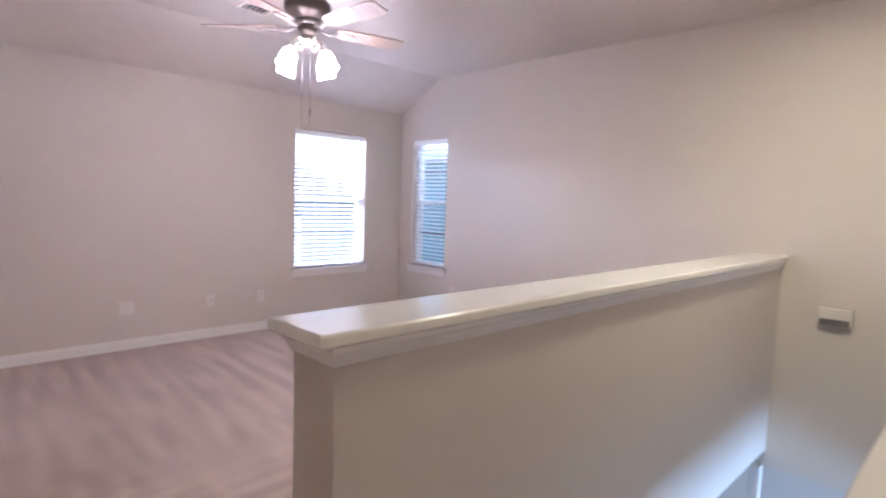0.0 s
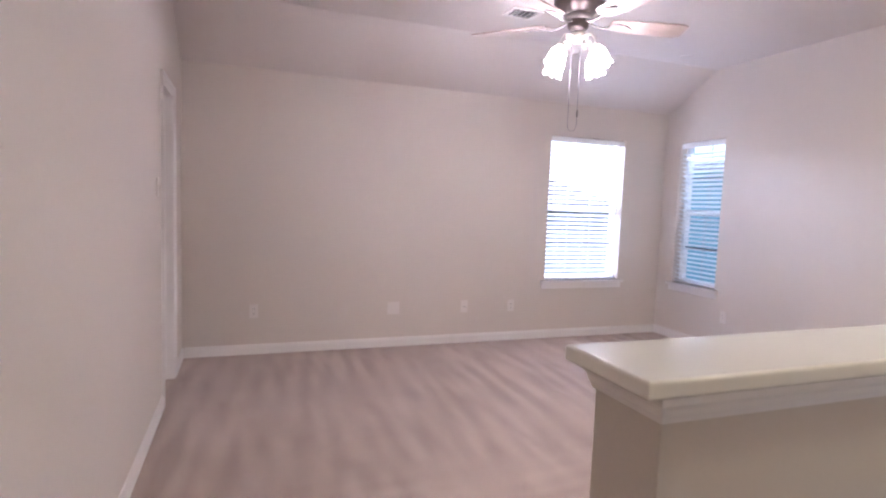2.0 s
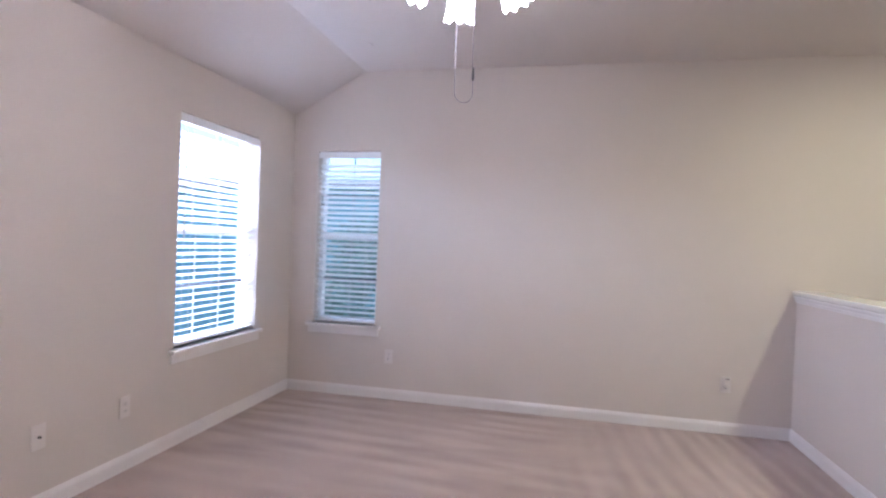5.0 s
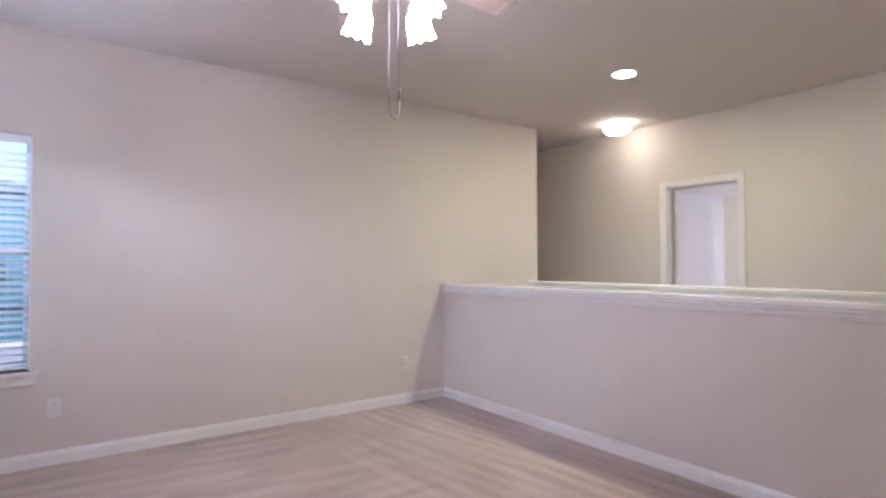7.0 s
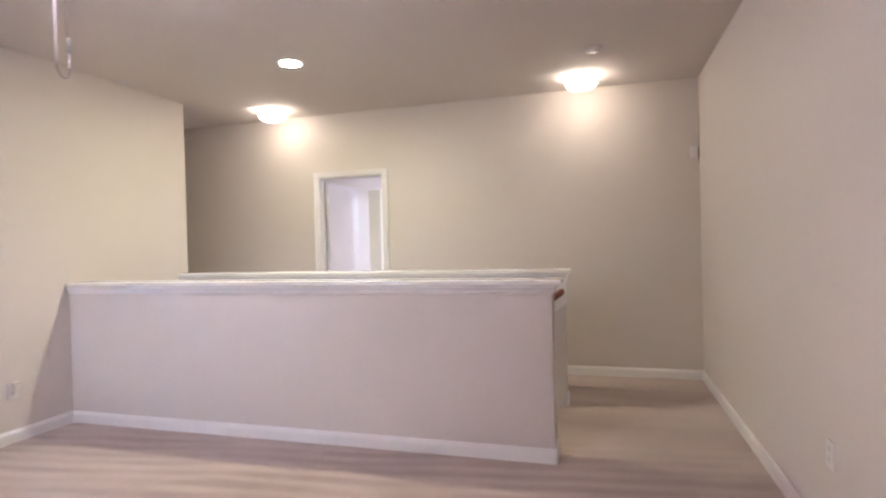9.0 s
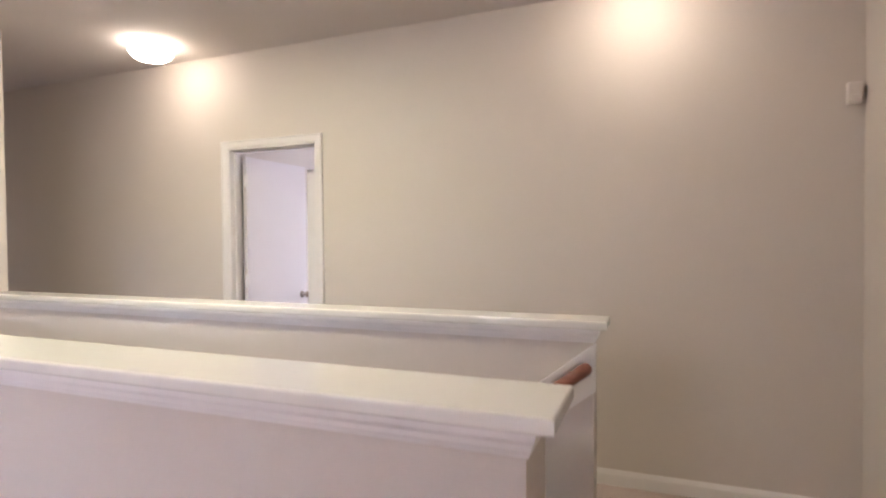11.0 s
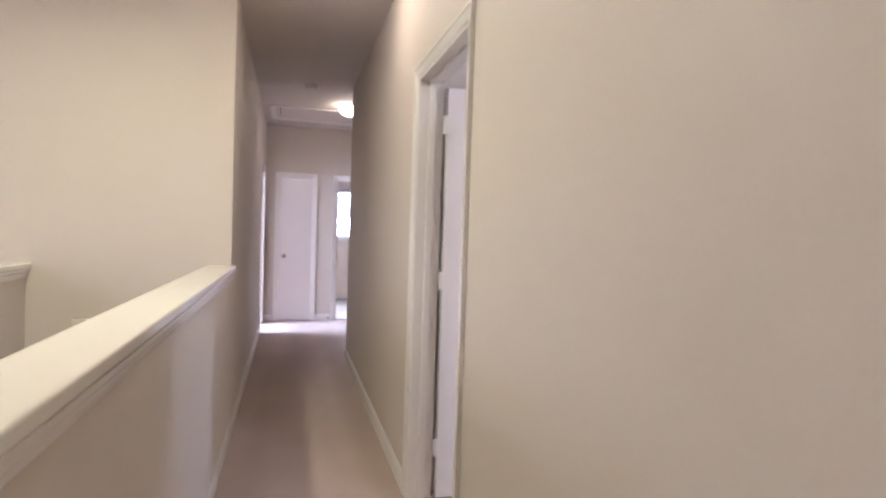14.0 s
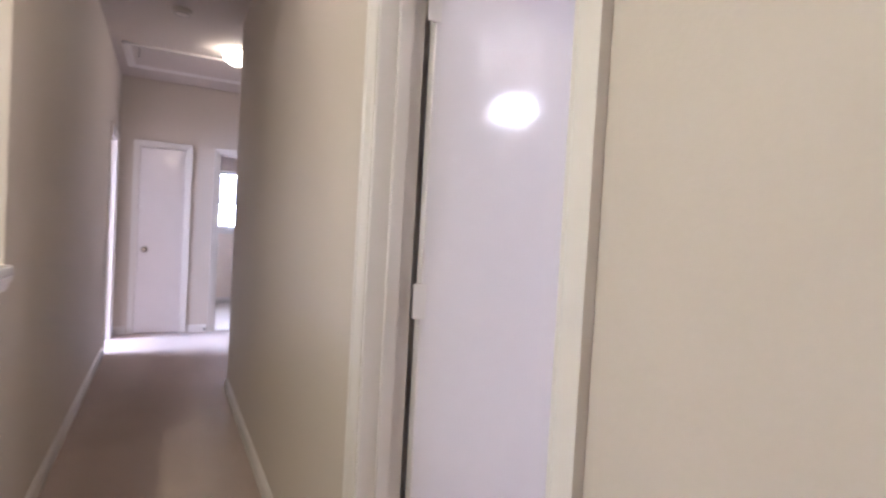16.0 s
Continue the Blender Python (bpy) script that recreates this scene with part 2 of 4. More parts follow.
def lathe(profile, steps=24, center=(0, 0, 0), bm=None):
    """A profile of (radius, z) turned round the z axis."""
    bm = bm or bmesh.new()
    cx, cy, cz = center
    rings = []
    for r, z in profile:
        if r < 1e-5:
            rings.append([bm.verts.new((cx, cy, cz + z))])
        else:
            rings.append([bm.verts.new((cx + r * math.cos(2 * math.pi * i / steps), cy + r * math.sin(2 * math.pi * i / steps), cz + z)) for i in range(steps)])
    for p, q in zip(rings, rings[1:]):
        for i in range(steps):
            j = (i + 1) % steps
            if len(p) == 1 and len(q) > 1:
                bm.faces.new((p[0], q[i], q[j]))
            elif len(q) == 1 and len(p) > 1:
                bm.faces.new((p[i], p[j], q[0]))
            elif len(p) > 1:
                bm.faces.new((p[i], p[j], q[j], q[i]))
    return bm


def tube(points, radius, steps=8, bm=None):
    """A round tube along a list of points."""
    bm = bm or bmesh.new()
    pts = [Vector(p) for p in points]
    rings = []
    for i, p in enumerate(pts):
        way = (pts[min(i + 1, len(pts) - 1)] - pts[max(i - 1, 0)]).normalized()
        ref = Vector((0, 0, 1)) if abs(way.z) < 0.9 else Vector((1, 0, 0))
        s = way.cross(ref).normalized()
        u = s.cross(way)
        rings.append([bm.verts.new(p + radius * (math.cos(2 * math.pi * k / steps) * s + math.sin(2 * math.pi * k / steps) * u)) for k in range(steps)])
    for p, q in zip(rings, rings[1:]):
        for i in range(steps):
            bm.faces.new((p[i], p[(i + 1) % steps], q[(i + 1) % steps], q[i]))
    bm.faces.new(rings[0][::-1])
    bm.faces.new(rings[-1])
    return bm


def wall(name, along, a, b, u0, u1, z0, z1, holes=(), material=None):
    """A wall with thickness from a to b across, u0 to u1 along 'x' or 'y', with openings (u0, u1, z0, z1) through it."""
    us = sorted({u0, u1, *(h[0] for h in holes), *(h[1] for h in holes)})
    zs = sorted({z0, z1, *(h[2] for h in holes), *(h[3] for h in holes)})
    solid = {}
    for i in range(len(us) - 1):
        for j in range(len(zs) - 1):
            cu, cz = (us[i] + us[i + 1]) / 2, (zs[j] + zs[j + 1]) / 2
            solid[i, j] = not any(h[0] < cu < h[1] and h[2] < cz < h[3] for h in holes)
    bm = bmesh.new()
    made = {}

    def v(i, j, k):
        if (i, j, k) not in made:
            u, w, z = us[i], (a, b)[k], zs[j]
            made[i, j, k] = bm.verts.new((u, w, z) if along == "x" else (w, u, z))
        return made[i, j, k]

    for (i, j), s in solid.items():
        if not s:
            continue
        bm.faces.new((v(i, j, 0), v(i + 1, j, 0), v(i + 1, j + 1, 0), v(i, j + 1, 0)))
        bm.faces.new((v(i, j, 1), v(i, j + 1, 1), v(i + 1, j + 1, 1), v(i + 1, j, 1)))
        for (di, dj), (p, q) in (((-1, 0), ((i, j), (i, j + 1))), ((1, 0), ((i + 1, j), (i + 1, j + 1))), ((0, -1), ((i, j), (i + 1, j))), ((0, 1), ((i, j + 1), (i + 1, j + 1)))):
            if not solid.get((i + di, j + dj), False):
                bm.faces.new((v(*p, 0), v(*q, 0), v(*q, 1), v(*p, 1)))
    return tagged(part(name, bm, material or wall_paint), kind="structure")


# ---- the plan (metres): hall wall at y 0, loft to the north, stairwell wall at x 0 ----
H = 2.735          # flat ceiling
EAVE = 2.39        # ceiling at the north wall
BREAK = 5.495       # where the ceiling starts to slope
XW = -4.795        # west wall
YN = 6.125         # north wall
YH = 0.925         # hall wall on the stair side
XE = 4.425          # end of the hall
T = 0.115
LOW = -2.85        # lower storey floor
XR = 2.10          # where the hall opens to its corner
SLAB = -0.31       # underside of the upper floor

W1 = (-1.432, -0.537, 0.598, 2.068)    # north window: x0, x1, z0, z1
W2 = (5.335, 5.900, 0.598, 2.068)       # east window: y0, y1, z0, z1
D1 = (-1.718, -0.947, -0.03, 2.058)      # open door in the hall wall
D2 = (5.05, 5.60, -0.03, 2.035)        # closed closet door in the west wall
D3 = (0.266, 0.742, -0.03, 2.037)      # closed linen closet door at the hall's end
D4 = (-0.80, -0.055, -0.03, 2.035)      # open bathroom doorway at the hall's end
D5 = (3.48, 4.18, -0.03, 2.035)        # open doorway on the hall's stair side
CAPZ = 1.038        # top of the half walls, below their caps
HW1, HW2 = (1.995, 2.178), (0.922, 1.040)   # half walls: y0, y1
XH = -3.648          # their free end
XS = -3.59          # head of the stairs
XB = 6.80          # bathroom end wall
BW = (-0.66, -0.10, 1.165, 2.05)        # bathroom window

# floor: upper storey with the stair opening cut out
bm = bmesh.new()
xs, ys = [-5.8, XS, 0.0, 7.3], [-4.9, HW2[1], HW1[0], YN + 0.16]
for i in range(3):
    for j in range(3):
        if (i, j) == (1, 1):
            continue
        for z in (0.0, SLAB):
            bm.faces.new([bm.verts.new((x, y, z)) for x, y in ((xs[i], ys[j]), (xs[i + 1], ys[j]), (xs[i + 1], ys[j + 1]), (xs[i], ys[j + 1]))])
bm.faces.new([bm.verts.new(c) for c in ((XS, HW2[1], 0.0), (XS, HW1[0], 0.0), (XS, HW1[0], SLAB), (XS, HW2[1], SLAB))])
bmesh.ops.remove_doubles(bm, verts=bm.verts[:], dist=0.001)
floor = tagged(part("floor", bm, carpet), "beige cut-pile carpet with vacuum lanes over the upper floor", "floor", kind="structure")

# ceilings
bm = box(-5.8, 7.3, -4.9, BREAK, H, H + 0.12)
ceiling = tagged(part("ceiling", bm, ceiling_paint), "textured off-white flat ceiling", "ceiling", kind="structure")
bm = bmesh.new()
slope = [(BREAK, H), (YN + 0.05, EAVE - 0.05 * (H - EAVE) / (YN - BREAK)), (YN + 0.05, EAVE + 0.12), (BREAK, H + 0.12)]
ends = [[bm.verts.new((x, y, z)) for y, z in slope] for x in (XW - T, 0.16)]
bm.faces.new(ends[0]), bm.faces.new(ends[1][::-1])
for i in range(4):
    bm.faces.new((ends[0][i], ends[0][(i + 1) % 4], ends[1][(i + 1) % 4], ends[1][i]))
tagged(part("ceiling_sloped", bm, ceiling_paint), "textured off-white sloped ceiling above the north wall", "ceiling", kind="structure")

# walls
tagged(wall("wall_north", "x", YN, YN + 0.16, XW - T, 0.16, SLAB, EAVE + 0.08, [W1]), "beige painted wall with one window", "wall")
tagged(wall("wall_east", "y", 0.0, 0.16, YH, YN, -0.44, H + 0.05, [W2]), "beige painted wall with a narrow window beside the stairwell", "wall")
tagged(wall("wall_south", "x", -T, 0.0, -5.7, XR, SLAB, H + 0.05, [D1]), "beige painted hall wall with an open door", "wall")
tagged(wall("wall_west", "y", XW - T, XW, 0.0, YN, SLAB, H + 0.05, [D2]), "beige painted wall with a closet door", "wall")
tagged(wall("wall_hall_north", "x", YH, YH + T, 0.16, XE, SLAB, H + 0.05, [D5]), "beige painted wall along the hall", "wall")
tagged(wall("wall_hall_end", "y", XE, XE + T, -2.2, YH + T, SLAB, H + 0.05, [D3, D4]), "beige painted wall at the end of the hall", "wall")
tagged(wall("wall_hall_recess", "y", XR - T, XR, -2.2, -T, SLAB, H + 0.05), "beige painted wall round the hall corner", "wall")
tagged(wall("wall_recess_south", "x", -2.2 - T, -2.2, XR - T, XE + T, SLAB, H + 0.05), "beige painted wall closing the hall corner", "wall")
# bedroom beyond the open door
tagged(wall("wall_bedroom_south", "x", -3.2 - T, -3.2, -5.6, 2.0, SLAB, H + 0.05, [(-2.5, -1.15, 0.7, 2.1)]), "beige painted bedroom wall with a window", "wall")
tagged(wall("wall_bedroom_west", "y", -5.6 - T, -5.6, -3.3, -T, SLAB, H + 0.05), "beige painted bedroom wall", "wall")
tagged(wall("wall_bedroom_east", "y", 0.6, 0.6 + T, -3.2, -T, SLAB, H + 0.05), "beige painted bedroom wall", "wall")
tagged(wall("wall_bedroom_wing", "y", -0.903, -0.803, -3.2, -T, SLAB, H + 0.05), "beige painted wall just behind the open door", "wall")
# bathroom
tagged(wall("wall_bath_east", "y", XB, XB + 0.12, -1.25, 0.75, SLAB, H + 0.05, [BW], bath_paint), "peach bathroom wall with a small window", "wall")
tagged(wall("wall_bath_south", "x", -1.35, -1.25, XE + T, XB + 0.12, SLAB, H + 0.05, material=bath_paint), "peach bathroom wall", "wall")
tagged(wall("wall_bath_north", "x", 0.75, 0.85, XE + T, XB + 0.12, SLAB, H + 0.05, material=bath_paint), "peach bathroom wall", "wall")
# room on the stair side of the hall
tagged(wall("wall_side_room_north", "x", 3.2, 3.3, 2.4, 5.8, SLAB, H + 0.05, [(2.9, 4.4, 0.7, 2.1)]), "beige painted room wall with a window", "wall")
tagged(wall("wall_side_room_west", "y", 2.4 - T, 2.4, YH + T, 3.2, SLAB, H + 0.05), "beige painted room wall", "wall")
tagged(wall("wall_side_room_east", "y", 5.8, 5.9, YH + T, 3.2, SLAB, H + 0.05), "beige painted room wall", "wall")

# lower storey round the foot of the stairs
tagged(part("floor_lower", box(-5.0, 1.6, -3.4, 3.4, LOW - 0.1, LOW), carpet), "carpeted lower floor seen down the stairwell", "floor", kind="structure")
tagged(wall("wall_lower_south", "x", -3.4, -3.3, -5.0, 1.6, LOW, SLAB, [(-2.6, 1.0, LOW + 0.5, LOW + 2.3)]), "painted lower storey wall with a wide window", "wall")
tagged(wall("wall_lower_north", "x", 3.3, 3.4, -5.0, 1.6, LOW, SLAB), "painted lower storey wall", "wall")
tagged(wall("wall_lower_east", "y", 1.5, 1.6, -3.3, 3.3, LOW, SLAB), "painted lower storey wall", "wall")
tagged(wall("wall_lower_west", "y", -5.0, -4.9, -3.3, 3.3, LOW, SLAB), "painted lower storey wall", "wall")
tagged(part("stair_corner_post", box(-0.075, 0.0, HW1[0] + 0.003, HW1[0] + 0.075, LOW, -0.44, 0.008), trim_paint), "white corner post at the foot of the stairwell", "post", kind="structure")


# ---- trim: baseboards, casings, half walls ----
BASE = [(0, 0), (0.0145, 0), (0.0145, 0.062), (0.011, 0.072), (0.007, 0.080), (0.004, 0.086), (0, 0.086)]


def baseboard(a, b):
    """A moulded board along the floor; the room lies to the right of the way from a to b."""
    return tagged(part("baseboard", sweep(BASE, (*a, 0), (*b, 0)), trim_paint), "white moulded wooden baseboard along the carpet", "baseboard", kind="structure")


baseboard((XW + 0.015, YN), (-0.015, YN))
baseboard((0, YN), (0, HW1[1]))
baseboard((XW, 0.0), (XW, D2[0] - 0.062))
baseboard((XW, D2[1] + 0.062), (XW, YN))
baseboard((D1[0] - 0.062, 0), (XW + 0.015, 0))
baseboard((XR, 0), (D1[1] + 0.062, 0))
baseboard((0.0, YH), (D5[0] - 0.062, YH))
baseboard((D5[1] + 0.062, YH), (XE, YH))
baseboard((XE, YH), (XE, D3[1] + 0.062))
baseboard((XE, D3[0] - 0.062), (XE, D4[1] + 0.062))
baseboard((XR, -2.2), (XR, 0.0))

CASING = [(0, 0), (0.054, 0), (0.054, 0.017), (0.047, 0.017), (0.043, 0.013), (0.020, 0.011), (0.008, 0.010), (0, 0.006)]


def door_frame(name, along, face, back, d, sign, both=True):
    """Jambs, head, stop and moulded casing round a doorway; sign: which way its seen face looks."""
    u0, u1, z0, z1 = d
    e = tagged(new(name), "white painted door frame with moulded casing", "door frame", kind="structure")

    def put(nm, ua, ub, wa, wb, za, zb, bevel=0.002):
        w0, w1 = min(wa, wb), max(wa, wb)
        part(nm, box(ua, ub, w0, w1, za, zb, bevel) if along == "x" else box(w0, w1, ua, ub, za, zb, bevel), trim_paint, e)

    put("jamb", u0 - 0.004, u0 + 0.018, face + sign * 0.003, back - sign * 0.003, z0, z1)
    put("jamb", u1 - 0.018, u1 + 0.004, face + sign * 0.003, back - sign * 0.003, z0, z1)
    put("head_jamb", u0 + 0.018, u1 - 0.018, face + sign * 0.003, back - sign * 0.003, z1 - 0.018, z1 + 0.004)
    mid = face + (back - face) * 0.55
    put("stop", u0 + 0.018, u0 + 0.030, mid - 0.018, mid + 0.018, z0, z1 - 0.018)
    put("stop", u1 - 0.030, u1 - 0.018, mid - 0.018, mid + 0.018, z0, z1 - 0.018)
    put("stop", u0 + 0.030, u1 - 0.030, mid - 0.018, mid + 0.018, z1 - 0.030, z1 - 0.018)
    for f, s in ((face, sign), (back, -sign))[: 2 if both else 1]:
        for side in (0, 1):
            u = (u0 + 0.006) if side == 0 else (u1 - 0.006)
            prof = [(-p if side == 0 else p, q) for p, q in CASING]
            bm = bmesh.new()
            rings = []
            for z, m in ((z0, 0), (z1 - 0.006, 1)):
                ring = []
                for p, q in prof:
                    zz = z + (abs(p) if m else 0)
                    w = f + s * q
                    ring.append(bm.verts.new((u + p, w, zz) if along == "x" else (w, u + p, zz)))
                rings.append(ring)
            n = len(prof)
            for i in range(n):
                bm.faces.new((rings[0][i], rings[0][(i + 1) % n], rings[1][(i + 1) % n], rings[1][i]))
            bm.faces.new(rings[0]), bm.faces.new(rings[1][::-1])
            part("casing", bm, trim_paint, e)
        bm = bmesh.new()
        rings = []
        for u, m in ((u0 + 0.006, -1), (u1 - 0.006, 1)):
            ring = []
            for p, q in CASING:
                w, uu, zz = f + s * q, u + m * p, z1 - 0.006 + p
                ring.append(bm.verts.new((uu, w, zz) if along == "x" else (w, uu, zz)))
            rings.append(ring)
        n = len(CASING)
        for i in range(n):
            bm.faces.new((rings[0][i], rings[0][(i + 1) % n], rings[1][(i + 1) % n], rings[1][i]))
        bm.faces.new(rings[0]), bm.faces.new(rings[1][::-1])
        part("head_casing", bm, trim_paint, e)
    return e


door_frame("door_frame_1", "x", 0.0, -T, D1, 1)
door_frame("door_frame_2", "y", XW, XW - T, D2, 1, both=False)
door_frame("door_frame_3", "y", XE, XE + T, D3, -1, both=False)
door_frame("door_frame_4", "y", XE, XE + T, D4, -1)
door_frame("door_frame_5", "x", YH, YH + T, D5, -1)


def knob(parent, m):
    bm = lathe([(0, 0), (0.030, 0), (0.030, 0.004), (0.024, 0.008), (0.011, 0.012), (0.010, 0.030), (0.020, 0.036), (0.027, 0.046), (0.027, 0.056), (0.020, 0.064), (0, 0.067)], 20)
    bm.transform(m)
    return part("knob", bm, brass, parent, "round satin nickel knob", smooth=True)


def hinge(parent, m):
    bm = box(-0.018, 0.018, -0.0015, 0.0015, -0.045, 0.045, 0.001)
    lathe([(0, -0.048), (0.006, -0.046), (0.006, 0.046), (0, 0.048)], 10, (0.0, 0.004, 0), bm)
    bm.transform(m)
    return part("hinge", bm, trim_paint, parent, "white painted hinge")


def door_leaf(name, width, m, label, sides=(1, -1), hinge_side=-1):
    """A flush door: hinge edge at x 0, leaf towards +x, thickness in y."""
    e = tagged(new(name), label, "door", kind="structure")
    part("leaf", box(0, width, -0.0175, 0.0175, 0.012, 2.012, 0.003), door_paint, e)
    for s in sides:
        knob(e, pose(width - 0.065, s * 0.0175, 0.915, -90 * s))
    for z in (0.26, 1.08, 1.83):
        hinge(e, pose(-0.004, hinge_side * 0.0185, z, 0, 0, 0 if hinge_side < 0 else 180))
    e.matrix_world = m
    return e


# bedroom door, swung into the bedroom on its east jamb
door_leaf("door_1", 0.700, pose(D1[1] - 0.037, -0.131, 0, 0, 0, -92.5), "white flush door standing open into the bedroom", hinge_side=-1)
door_leaf("door_2", D2[1] - D2[0] - 0.04, pose(XW - 0.098, D2[0] + 0.02, 0, 0, 0, 90), "white flush closet door, closed", sides=(), hinge_side=1)
door_leaf("door_3", D3[1] - D3[0] - 0.04, pose(XE + 0.022, D3[0] + 0.02, 0, 0, 0, 90), "narrow white flush closet door, closed", sides=(1,), hinge_side=1)

# half walls beside the stairs
for nm, (a, b) in (("wall_half_north", HW1), ("wall_half_south", HW2)):
    tagged(wall(nm, "x", a, b, XH, 0.0, SLAB - 0.02, CAPZ), "beige painted half wall beside the stairwell", "half wall")


def cap(name, a, b, o=0.029):
    """A bullnosed painted cap with a stepped moulding below it, round three sides of a half wall."""
    e = tagged(new(name), "glossy cream painted cap on the half wall, with stepped moulding", "wall cap", kind="structure")
    bm = box(XH - o - 0.028, -0.002, a - o, b + o, CAPZ, CAPZ + 0.034)
    edges = [ed for ed in bm.edges if not all(v.co.x > -0.01 for v in ed.verts) and abs(ed.verts[0].co.z - ed.verts[1].co.z) < 0.01]
    bmesh.ops.bevel(bm, geom=edges, offset=0.007, segments=3, affect="EDGES", profile=0.5)
    part("cap_board", bm, cap_paint, e)
    prof = [(0, 0), (0.006, 0), (0.009, 0.010), (0.012, 0.014), (0.014, 0.026), (0.021, 0.036), (0.023, 0.050), (0, 0.050)]
    z = CAPZ - 0.050
    loops = []
    bm = bmesh.new()
    for p, q in prof:
        loops.append([bm.verts.new(c) for c in ((-0.002, a - p, z + q), (XH - p, a - p, z + q), (XH - p, b + p, z + q), (-0.002, b + p, z + q))])
    for p, q in zip(loops, loops[1:]):
        for i in range(3):
            bm.faces.new((p[i], p[i + 1], q[i + 1], q[i]))
    part("cap_moulding", bm, trim_paint, e)
    return e


cap("half_wall_cap_north", *HW1)
cap("half_wall_cap_south", *HW2, 0.024)
baseboard((0, HW1[1]), (XH - 0.0145, HW1[1]))
baseboard((XH, HW1[1] + 0.0145), (XH, HW1[0]))
baseboard((XH, HW2[1]), (XH, HW2[0] - 0.0145))
baseboard((XH - 0.0145, HW2[0]), (0, HW2[0]))

# stairs
RISE, RUN = 0.19, 0.246
stairs = tagged(new("stairs"), "carpeted straight stairs going down between two half walls", "stairs")
for i in range(13):
    x = XS + i * RUN
    z = -(i + 1) * RISE
    part("step", box(x - 0.02 if i else x, x + RUN, HW2[1] + 0.004, HW1[0] - 0.004, z - RISE, z, 0.012), carpet, stairs)
part("landing", box(XS + 13 * RUN, 0.0, HW2[1] + 0.004, HW1[0] - 0.004, LOW, -14 * RISE, 0.01), carpet, stairs)

# hand rail on its white board
rail = tagged(new("handrail"), "reddish stained wooden handrail on a white sloping board", "handrail")
S = -0.775


def slanted(x0, x1, y0, y1, za, zb):
    bm = bmesh.new()
    vs = [bm.verts.new((x, y, z + (x - XH) * S)) for x in (x0, x1) for y in (y0, y1) for z in (za, zb)]
    for q in ((0, 1, 3, 2), (4, 6, 7, 5), (0, 4, 5, 1), (2, 3, 7, 6), (0, 2, 6, 4), (1, 5, 7, 3)):
        bm.faces.new([vs[i] for i in q])
    return bm


part("backing_board", slanted(XH - 0.01, -0.95, HW2[1], HW2[1] + 0.019, 0.800, 0.955), trim_paint, rail)
part("board_lip", slanted(XH - 0.012, -0.95, HW2[1], HW2[1] + 0.030, 0.955, 0.980), trim_paint, rail)
ry = HW2[1] + 0.075
part("rail", tube([(XH + 0.02, ry, 0.918 - 0.02 * 0.775), (XH + 0.045, ry, 0.918 + 0.045 * S), (-1.05, ry, 0.918 + (-1.05 - XH) * S)], 0.025, 14), rail_wood, rail, smooth=True)
part("rail_end", lathe([(0, -0.025), (0.012, -0.022), (0.021, -0.013), (0.025, 0), (0.021, 0.013), (0.012, 0.022), (0, 0.025)], 16, (XH + 0.02, ry, 0.918 - 0.0155)), rail_wood, rail, smooth=True)
for x in (XH + 0.30, -2.35, -1.25):
    z = 0.918 + (x - XH) * S
    part("bracket", tube([(x, HW2[1] + 0.018, z - 0.07), (x, ry - 0.02, z - 0.065), (x, ry, z - 0.022)], 0.007, 8), brass, rail, smooth=True)


# ---- windows and blinds ----
def window(name, m, w, h, label):
    """A single-hung vinyl window, its recess and sill: x across, y into the wall (away from the room), z up from the sill."""
    e = tagged(new(name), label, "window", kind="structure")
    d0, d1 = 0.085, 0.155
    f = 0.035
    for nm, b in (("window_frame", (0, f, d0, d1, 0, h)), ("window_frame", (w - f, w, d0, d1, 0, h)), ("window_frame", (f, w - f, d0, d1, h - f, h)), ("window_frame", (f, w - f, d0, d1, 0, f))):
        part(nm, box(*b, 0.003), vinyl, e)
    mid = h * 0.50
    part("meeting_rail", box(f, w - f, d0 + 0.005, d1 - 0.01, mid - 0.02, mid + 0.02, 0.003), vinyl, e)
    for z0, z1, y in ((f, mid - 0.02, 0.10), (mid + 0.02, h - f, 0.128)):
        part("pane", box(f, w - f, y, y + 0.004, z0, z1), window_glass, e).visible_shadow = False
        bars = 2 if w > 0.7 else 1
        for k in range(bars):
            u = f + (w - 2 * f) * (k + 1) / (bars + 1)
            part("grille_bar", box(u - 0.007, u + 0.007, y + 0.007, y + 0.015, z0, z1, 0.002), muntin_pale, e)
        part("grille_bar", box(f, w - f, y + 0.006, y + 0.016, (z0 + z1) / 2 - 0.011, (z0 + z1) / 2 + 0.011, 0.002), muntin_dark, e)
    part("window_sill", box(-0.05, w + 0.05, -0.045, 0.085, -0.026, 0.0, 0.006), trim_paint, e)
    part("apron", box(-0.035, w + 0.035, -0.018, 0.0, -0.085, -0.026, 0.005), trim_paint, e)
    e.matrix_world = m
    return e


